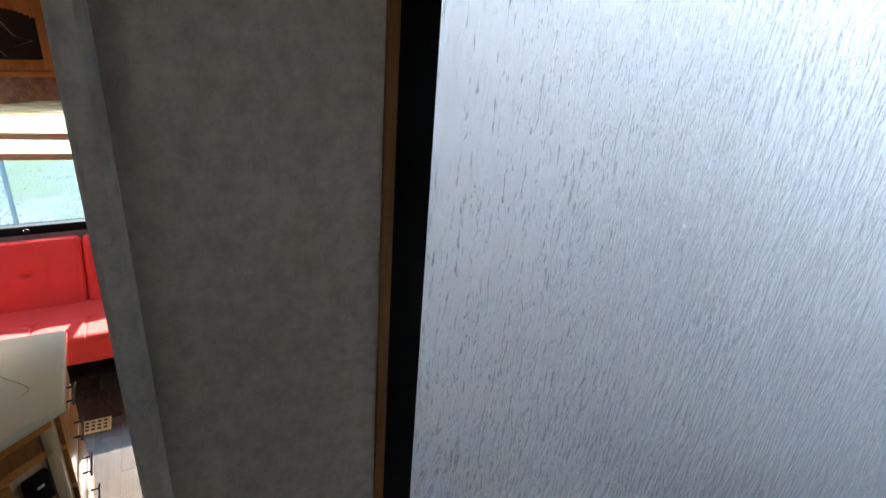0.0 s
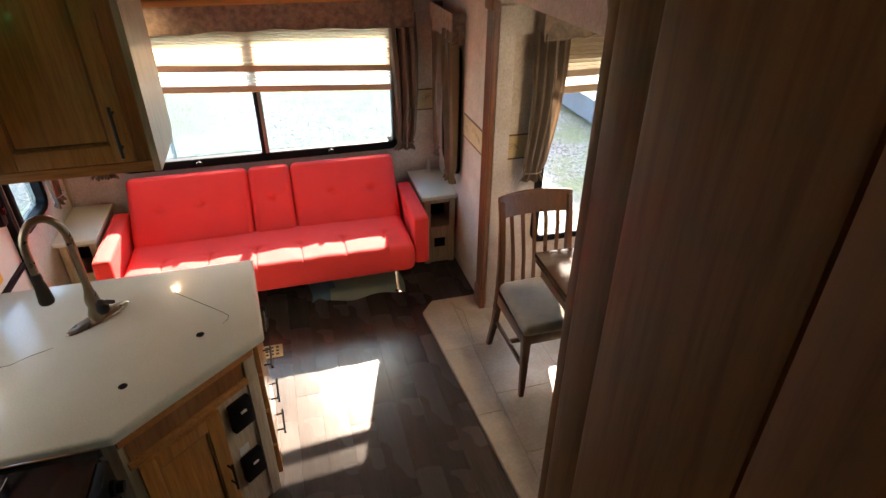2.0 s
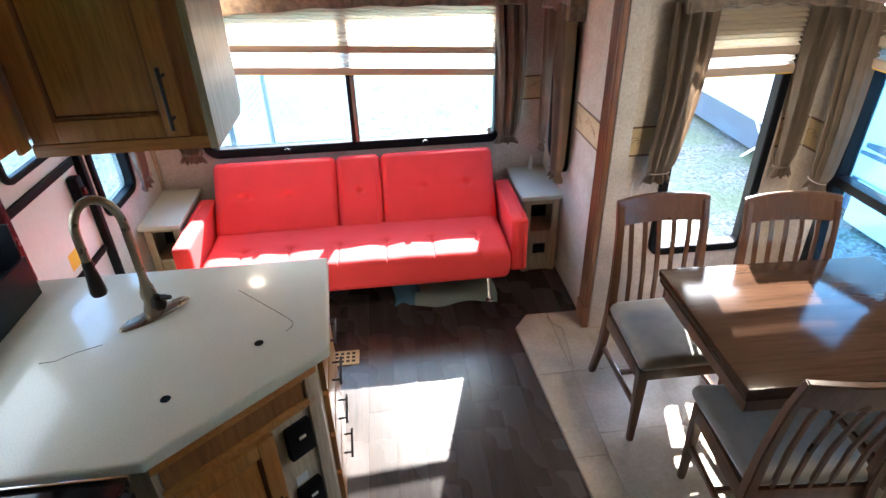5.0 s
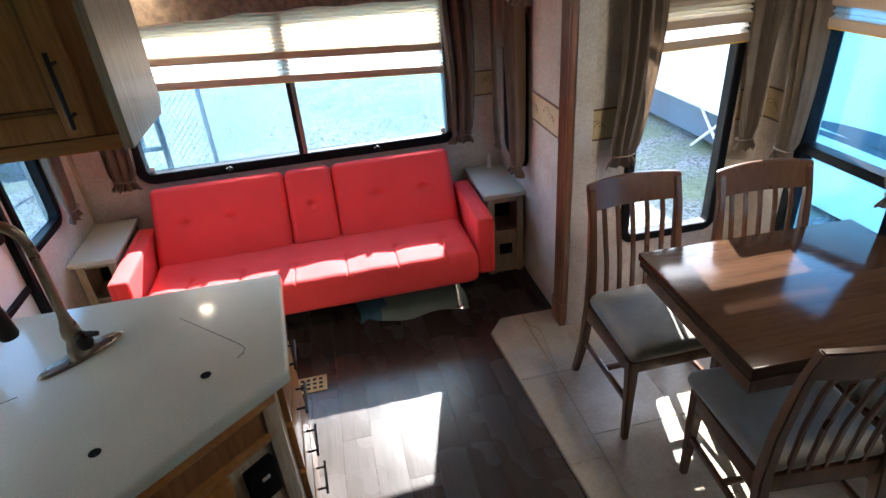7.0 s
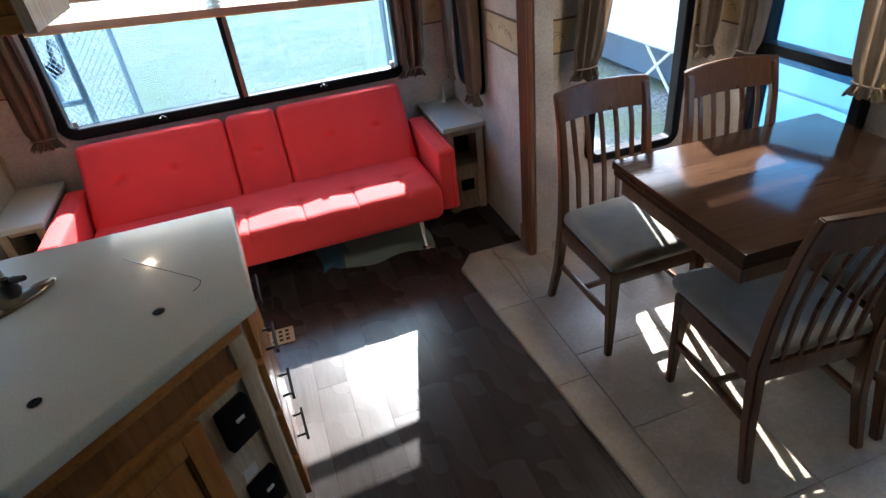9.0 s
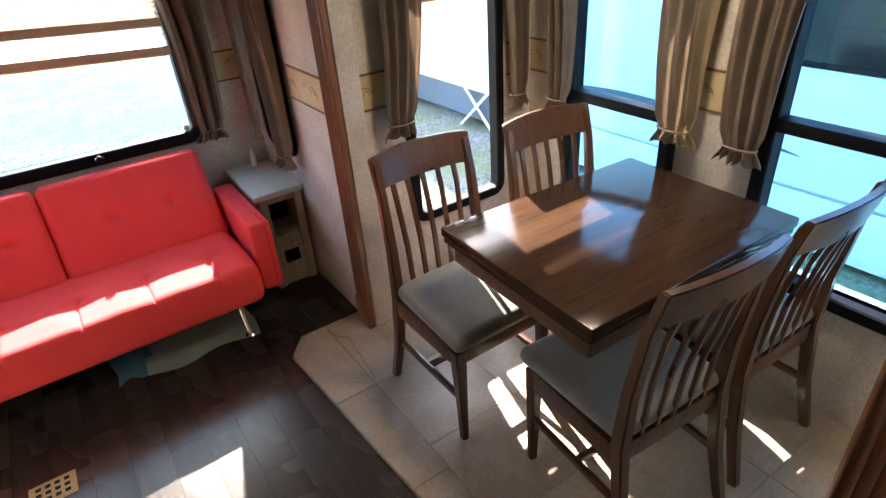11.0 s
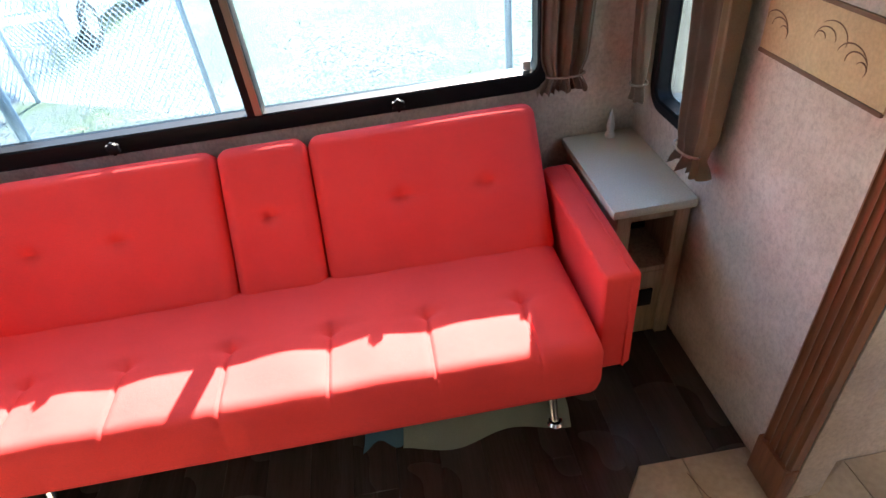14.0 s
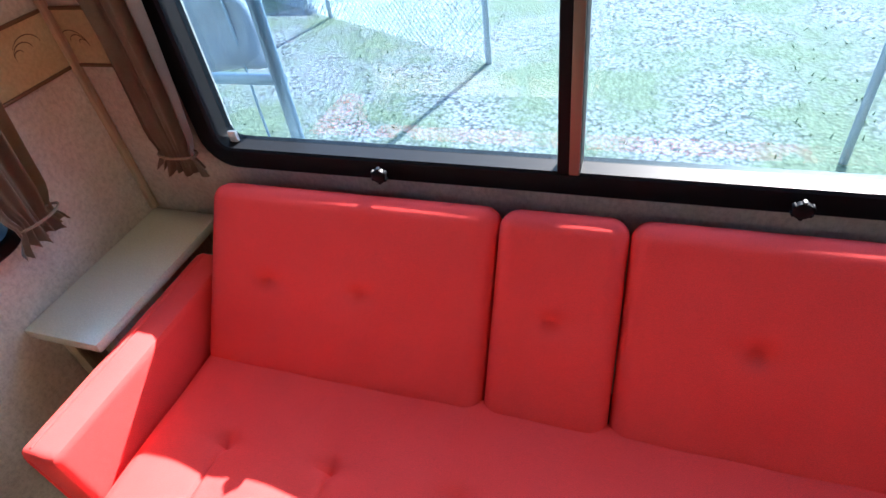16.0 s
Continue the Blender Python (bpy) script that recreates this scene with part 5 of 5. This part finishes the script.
part("face", moved(turned([(0.14, 0.0), (0.15, 0.006), (0.15, 0.022), (0.138, 0.028), (0.13, 0.02)], n=40), pose(1.2295, -2.19, 2.03, 0, -90, 0)), M_CLOCK, clock)
part("hand", moved(bx(-0.004, 0.004, 0.0, 0.002, -0.07, 0.01), pose(1.206, -2.19, 2.03, 0, 0, -90)), M_BRONZE, clock)
part("hand", moved(bx(-0.004, 0.004, 0.0, 0.002, -0.01, 0.05), pose(1.2035, -2.19, 2.03, 35, 0, -90)), M_BRONZE, clock)

# ---- loose things ----
M_CLOTH = fabric("pale_green_cloth", (0.42, 0.5, 0.42), (0.36, 0.44, 0.37), 500, 0.85, 0.3, 0.2)
def crumpled(x0, x1, y0, y1, z, seed, amp=0.02):
    bm = bmesh.new()
    n, m2 = 26, 16
    grid = []
    for j in range(m2 + 1):
        row = []
        for i in range(n + 1):
            u, v = i / n, j / m2
            x, y = x0 + (x1 - x0) * u, y0 + (y1 - y0) * v
            w = 0.018 * math.sin(9 * u + seed) * (1 - v)
            h = amp * (0.6 + noise.noise(Vector((x * 6, y * 6, seed)))) + 0.05 * v
            row.append(bm.verts.new((x + 0.01 * math.sin(7 * v), y + w, z + max(0.001, h * min(1, 6 * v + 0.15)))))
        grid.append(row)
    for a, b in zip(grid, grid[1:]):
        for i in range(n):
            bm.faces.new((a[i], a[i + 1], b[i + 1], b[i]))
    bmesh.ops.solidify(bm, geom=bm.faces[:], thickness=0.006)
    return bm
solid("folded_cloth", crumpled(0.28, 0.78, -0.70, -0.3, 0.0, 2.0), M_CLOTH, "pale green rumpled cloth pushed under the sofa", "cloth")
solid("blue_cloth", crumpled(0.16, 0.32, -0.66, -0.4, 0.0, 5.0, 0.012), fabric("blue_cloth", (0.12, 0.3, 0.42), (0.1, 0.25, 0.36), 500), "small blue cloth under the sofa", "cloth")

vent = thing("floor_vent", (-0.1, -1.1, 0), "beige plastic floor register beside the drawers", "vent")
part("plate", bx(-0.195, -0.045, -1.155, -1.045, 0.0005, 0.006, 0.002), M_BORDER, vent)
for i in range(4):
    for j in range(3):
        x, y = -0.075 - i * 0.03, -1.13 + j * 0.03
        part("slot", bx(x - 0.009, x + 0.009, y - 0.008, y + 0.008, 0.0058, 0.0068, 0.001), M_BLACK, vent)

fig = turned([(0.016, 0.545), (0.018, 0.55), (0.011, 0.565), (0.014, 0.585), (0.009, 0.61), (0.004, 0.635), (0.001, 0.645)], (1.13, 0.0, 0), 14)
solid("white_ornament", fig, M_WHITE, "small white ornament on the end cabinet", "ornament")
solid("shade_cord", tube([(1.39, -0.985, 0.86), (1.4, -0.98, 0.6), (1.385, -0.978, 0.38), (1.4, -0.978, 0.33), (1.375, -0.978, 0.29), (1.38, -0.978, 0.36)], 0.0016, 6), M_WHITE, "thin white pull cord hanging by the window", "cord")

# ---- outside ----
def ground_material():
    m, nt, b = material("gravel_grass", 0.95)
    v = coords(nt)
    vor = nt.nodes.new("ShaderNodeTexVoronoi")
    vor.inputs["Scale"].default_value = 30.0
    nt.links.new(v, vor.inputs["Vector"])
    stones = ramp(nt, vor.outputs["Distance"], [(0.0, (0.4, 0.385, 0.36)), (0.4, (0.29, 0.28, 0.26)), (0.8, (0.08, 0.078, 0.07))])
    stones = mix(nt, stones, vor.outputs["Color"], 0.12, 'MULTIPLY')
    blades = noise_node(nt, coords(nt, (30, 12, 1)), 1.6, 5.0, 0.7)
    grass = ramp(nt, blades, [(0.3, (0.05, 0.07, 0.03)), (0.65, (0.22, 0.25, 0.13))])
    patch = noise_node(nt, v, 0.9, 6.0, 0.65)
    col = mix(nt, stones, grass, ramp(nt, patch, [(0.42, (0, 0, 0)), (0.58, (0.9, 0.9, 0.9))]))
    nt.links.new(col, b.inputs["Base Color"])
    bump(nt, b, vor.outputs["Distance"], 0.6, 0.012)
    return m
GZ = -0.9
solid("ground", bx(-400, 400, -400, 400, GZ - 0.5, GZ), ground_material(), "sunlit gravel yard with patches of grass", "ground", "structure", soft=False)
rnd = random.Random(3)
tuft = bmesh.new()
for k in range(5000):
    x, y = rnd.uniform(-6, 6), rnd.uniform(1.5, 12)
    if noise.noise(Vector((x * 0.9, y * 0.9, 0.4))) < -0.05:
        continue
    h, a = rnd.uniform(0.015, 0.04), rnd.uniform(0, 6.28)
    dx, dy = math.cos(a) * 0.008, math.sin(a) * 0.008
    p = [tuft.verts.new((x - dx, y - dy, GZ - 0.002)), tuft.verts.new((x + dx, y + dy, GZ - 0.002)), tuft.verts.new((x + rnd.uniform(-0.04, 0.04), y + rnd.uniform(-0.04, 0.04), GZ + h))]
    tuft.faces.new(p)
solid("grass_tufts", tuft, mottled("grass_blade", (0.12, 0.16, 0.07), (0.22, 0.26, 0.13), 3, 0.8, 40, 0), "sparse grass blades in the gravel", "grass", "stuff")

M_STEEL = plain("galvanised_steel", (0.42, 0.46, 0.5), 0.45, 0.7)
for x, y in ((1.45, 2.85),):
    solid("fence_post", tube([(x, y, GZ), (x, y, 1.6)], 0.028, 14), M_STEEL, "thin galvanised steel post standing in the gravel", "post", "", "steel posts")
M_BLUEST = plain("blue_grey_paint", (0.16, 0.24, 0.32), 0.4, 0.3)
ladder = thing("rear_ladder", (-0.95, 0.24, -0.3), "blue-grey tubular steel ladder fixed behind the rear window", "ladder")
for x in (-0.805, -1.13):
    part("upright", tube([(x, 0.24, -0.3), (x, 0.24, 2.72), (x, 0.2, 2.78), (x, 0.112, 2.8)], 0.018, 14), M_BLUEST, ladder)
    for z in (0.55, 2.3):
        part("bracket", bx(x - 0.012, x + 0.012, 0.1105, 0.236, z, z + 0.035, 0.004), M_BLUEST, ladder)
for z in (-0.02, 0.28, 0.58, 0.88, 1.72, 2.02, 2.32):
    part("rung", tube([(-1.13, 0.24, z), (-0.79, 0.24, z)], 0.016, 14), M_BLUEST, ladder)

def chain_link():
    fence = thing("chain_link_fence", (-4.5, 6.5, GZ), "galvanised chain-link fence with steel posts", "fence")
    wire = bmesh.new()
    A, B = Vector((-8.5, 8.1, 0)), Vector((-1.36, 4.3, 0))
    L = (B - A).length
    d = (B - A).normalized()
    H, step = 1.7, 0.09
    n = int((L + H) / step)
    for k in range(n):
        for s in (1, -1):
            u0 = k * step - (H if s > 0 else 0)
            u1 = u0 + s * H if s > 0 else u0 - H
            ua, ub, za, zb = u0, u1, 0.0, H
            pts = []
            for t in (0.0, 1.0):
                pts.append((ua + (ub - ua) * t, za + (zb - za) * t))
            (ua, za), (ub, zb) = pts
            lo, hi = min(ua, ub), max(ua, ub)
            if hi < 0 or lo > L:
                continue
            def clip(u, z, o):
                if u < 0:
                    f = (0 - u) / (o[0] - u)
                    return 0, z + (o[1] - z) * f
                if u > L:
                    f = (L - u) / (o[0] - u)
                    return L, z + (o[1] - z) * f
                return u, z
            p, q = clip(ua, za, (ub, zb)), clip(ub, zb, (ua, za))
            tube([A + d * p[0] + Vector((0, 0, GZ + p[1])), A + d * q[0] + Vector((0, 0, GZ + q[1]))], 0.0035, 4, bm=wire)
    ob = part("mesh", wire, M_STEEL, fence)
    for k in range(4):
        p = A + d * L * k / 3
        part("post", tube([p + Vector((0, 0, GZ)), p + Vector((0, 0, GZ + 1.8))], 0.03, 12), M_STEEL, fence)
    part("top_rail", tube([A + Vector((0, 0, GZ + 1.72)), B + Vector((0, 0, GZ + 1.72))], 0.02, 10), M_STEEL, fence)
chain_link()

# parked car behind the fence
M_CARP = plain("silver_car_paint", (0.5, 0.53, 0.56), 0.25, 0.5)
M_TYRE = plain("tyre_rubber", (0.02, 0.02, 0.022), 0.8)
def car(place, turn):
    c = thing("parked_car", place, "silver car parked behind the fence", "car")
    m = pose(*place, 0, 0, turn)
    prof = [(-2.1, 0.3), (-2.15, 0.7), (-1.9, 0.95), (-1.1, 1.02), (-0.5, 1.42), (0.8, 1.45), (1.5, 1.05), (2.1, 0.95), (2.15, 0.4), (2.05, 0.28)]
    bm = bmesh.new()
    fa = bm.faces.new([bm.verts.new((x, -0.85, z)) for x, z in prof])
    rr = bmesh.ops.extrude_face_region(bm, geom=[fa])
    bmesh.ops.translate(bm, vec=(0, 1.7, 0), verts=[v for v in rr["geom"] if isinstance(v, bmesh.types.BMVert)])
    bmesh.ops.recalc_face_normals(bm, faces=bm.faces)
    bmesh.ops.bevel(bm, geom=bm.edges[:], offset=0.07, segments=3, affect='EDGES')
    part("body", moved(bm, m), M_CARP, c)
    for s in (-1, 1):
        w = bmesh.new()
        fw2 = w.faces.new([w.verts.new((x, s * 0.853, z)) for x, z in ((-0.95, 1.03), (-0.48, 1.36), (0.72, 1.38), (1.25, 1.06))])
        part("side_window", moved(w, m), M_DARKGLASS, c)
        for x in (-1.35, 1.35):
            t = turned([(0.2, -0.1), (0.32, -0.1), (0.34, -0.06), (0.34, 0.06), (0.32, 0.1), (0.2, 0.1)], n=24)
            wh = part("wheel", moved(t, m @ pose(x, s * 0.78, 0.34, 90)), M_TYRE, c)
            part("rim", moved(turned([(0.19, -0.11), (0.2, 0.0), (0.19, 0.11)], n=20), m @ pose(x, s * 0.78, 0.34, 90)), M_CHROME, wh)
    return c
car((-4.5, 8.95, GZ), 90)

# cloth bag that hangs behind the ladder
bag = thing("hanging_bag", (-1.0, 0.4, 0.9), "blue-grey cloth bag with a yellow handle hanging behind the ladder", "bag")
sack = pillow(0.26, 0.26, 0.07, 0.03, (), 28, 28)
for v in sack.verts:
    v.co.x *= 1.0 - 0.3 * max(0.0, v.co.y / 0.13)
    v.co += 0.025 * noise.noise_vector(v.co * 9.0)
M_SACK = fabric("blue_grey_cloth", (0.17, 0.22, 0.28), (0.13, 0.17, 0.22), 300, 0.85)
part("sack", moved(sack, pose(-0.985, 0.4, 1.04, 86, 0, 8)), M_SACK, bag)
part("handle", tube([(-0.985, 0.375, 1.17), (-0.965, 0.36, 1.2), (-0.93, 0.36, 1.195), (-0.905, 0.365, 1.15)], 0.011, 10), M_YELLOW, bag, "yellow handle")
part("cord", tube([(-0.905, 0.365, 1.15), (-0.9, 0.362, 1.0), (-0.905, 0.36, 0.8), (-0.9, 0.36, 0.55)], 0.004, 8), M_BLUEST, bag)
part("strap", tube([(-0.985, 0.4, 1.16), (-0.985, 0.31, 1.55), (-0.985, 0.235, 1.8)], 0.006, 8), M_SACK, bag)
bag.location += Vector((-0.1, 0.0, -0.085))

# neighbouring trailer
def trailer():
    tr = thing("neighbour_trailer", (5.4, -1.5, GZ), "large white travel trailer with dark windows and grey swooshes", "trailer")
    M_TR = mottled("white_fibreglass", (0.8, 0.82, 0.83), (0.75, 0.77, 0.78), 2, 0.35, 60, 0.02)
    M_SW = plain("dark_grey_graphic", (0.08, 0.11, 0.15), 0.4)
    part("body", bx(4.5, 6.9, -7.0, 11.0, -0.38, 2.3, 0.08, 3), M_TR, tr)
    part("lower_panel", bx(4.53, 6.85, -6.8, 1.3, -0.84, -0.385, 0.02), M_TR, tr)
    # stands in for the shadow below the body: a block in dark paint
    part("underside_shade", bx(4.62, 6.85, 1.31, 10.8, -0.78, -0.385), M_SW, tr, "dark block painted for the shade under the trailer")
    for y in (2.5,):
        part("jack_strut", tube([(4.56, y, GZ), (4.56, y + 0.7, -0.285)], 0.018, 10), M_TR, tr)
        part("jack_strut", tube([(4.55, y + 0.7, GZ), (4.55, y, -0.285)], 0.018, 10), M_TR, tr)
    for y0, y1, z0, z1 in ((-1.9, -0.35, 0.55, 1.5), (-4.6, -3.2, 0.55, 1.4)):
        w = part("window", moved(rounded_ring(y1 - y0, z1 - z0, 0.14, 0.04, 0.03), on_right(4.488, (y0 + y1) / 2, (z0 + z1) / 2) @ pose(0, 0, 0, 0, 0, 0)), M_BLACK, tr)
        part("pane", bx(4.485, 4.499, y0 + 0.03, y1 - 0.03, z0 + 0.03, z1 - 0.03), M_DARKGLASS, w)
    def swoosh(points, w0):
        bm = bmesh.new()
        n = 16
        (ya, za), (yb, zb), (yc, zc) = points
        rows = []
        for k in range(n + 1):
            t = k / n
            y = (1 - t) ** 2 * ya + 2 * t * (1 - t) * yb + t * t * yc
            z = (1 - t) ** 2 * za + 2 * t * (1 - t) * zb + t * t * zc
            h = w0 * math.sin(math.pi * min(1, t * 0.9 + 0.1)) + 0.004
            rows.append((bm.verts.new((4.493, y, z - h / 2)), bm.verts.new((4.493, y, z + h / 2))))
        for a, b in zip(rows, rows[1:]):
            bm.faces.new((a[0], a[1], b[1], b[0]))
        part("graphic", bm, M_SW, tr, "dark grey painted swoosh")
    swoosh(((1.3, -0.02), (0.2, 0.06), (-1.2, -0.1)), 0.14)
    swoosh(((1.6, -0.12), (0.4, -0.02), (-0.9, -0.2)), 0.06)
    for y in (8.2, 9.1):
        wh = part("wheel", moved(turned([(0.2, -0.12), (0.34, -0.12), (0.36, -0.05), (0.36, 0.05), (0.34, 0.12), (0.2, 0.12)], n=24), pose(4.72, y, GZ + 0.36, 0, 90, 0)), M_TYRE, tr)
        part("rim", moved(turned([(0.19, -0.13), (0.19, 0.13)], n=20), pose(4.72, y, GZ + 0.36, 0, 90, 0)), M_CHROME, wh)
    tr.location.x += 0.3
    return tr
trailer()

# own body below the floor, so that the floor is closed from outside
solid("trailer_underbody", bx(-1.3, 1.3, -5.2, 0.1, -0.5, -0.085), M_BLACK, "dark underbody of the trailer", "underbody", "structure")

part("crack", tube([(1.03, -0.93, 0.0187), (1.05, -1.0, 0.0187), (1.085, -1.04, 0.0187), (1.08, -1.1, 0.0187), (1.07, -1.2, 0.0187), (1.05, -1.36, 0.0187)], 0.0014, 5), M_BATTEN, slide_floor, "thin dark crack in the vinyl")

# ---- floor pieces, last ----
plank_meshes = {}
def plank(w, l):
    if (w, l) not in plank_meshes:
        bm = bx(-w / 2, w / 2, -l / 2, l / 2, -0.0075, 0.0, 0.0005, 1)
        me = bpy.data.meshes.new("plank")
        bm.to_mesh(me)
        bm.free()
        me.materials.append(M_PLANK)
        plank_meshes[(w, l)] = me
    return plank_meshes[(w, l)]
W_PL = 0.126
for i in range(20):
    x = -1.255 + W_PL * (i + 0.5)
    y = 0.045
    first = [0.62, 1.1, 0.35, 0.85][i % 4]
    lens = [first, 1.2, 1.2, 1.2]
    for l in lens:
        l = min(l, y + (3.395 if i < 18 else 0.9))
        if l < 0.05:
            break
        l = round(l, 3)
        ob = new("plank", plank(round(W_PL - 0.0004, 4), round(l - 0.0004, 4)))
        ob.location = (x, y - l / 2, 0)
        ob.parent = floor
        y -= l
def slab(poly):
    bm = prism(poly, 0.0142, 0.0185, 0.0012, seg=1)
    return part("vinyl_tile", bm, M_TILE, slide_floor)
ys = [-0.975, -1.38, -1.78, -2.18, -2.58, -2.948]
def edge_x(y):
    return 0.831 + (y + 0.99) * (0.98 - 0.831) / (-3.4 + 0.99)
slab([(edge_x(-0.99) + 0.004, -0.992), (0.919, -0.885), (1.035, -0.887), (1.035, -1.38), (edge_x(-1.38) + 0.004, -1.38)])
slab([(1.038, -0.887), (1.205, -0.889), (1.205, -0.973), (1.205, -1.38), (1.038, -1.38)])
for y0, y1 in zip([-1.383, -1.9, -2.5], [-1.898, -2.498, -3.39]):
    slab([(edge_x(y0) + 0.004, y0), (1.035, y0), (1.035, y1), (edge_x(y1) + 0.004, y1)])
for y0, y1 in zip(ys, ys[1:]):
    for x0, x1 in zip([1.038, 1.44, 1.845], [1.438, 1.843, 2.248]):
        a, b = x0, x1
        if y0 == ys[0] and x0 < 1.1:
            a = 1.207
            slab([(1.266, y0 - 0.09), (b, y0 - 0.002), (b, y1), (1.266, y1)])
            continue
        slab([(a, y0 - 0.002), (b, y0 - 0.002), (b, y1), (a, y1)])
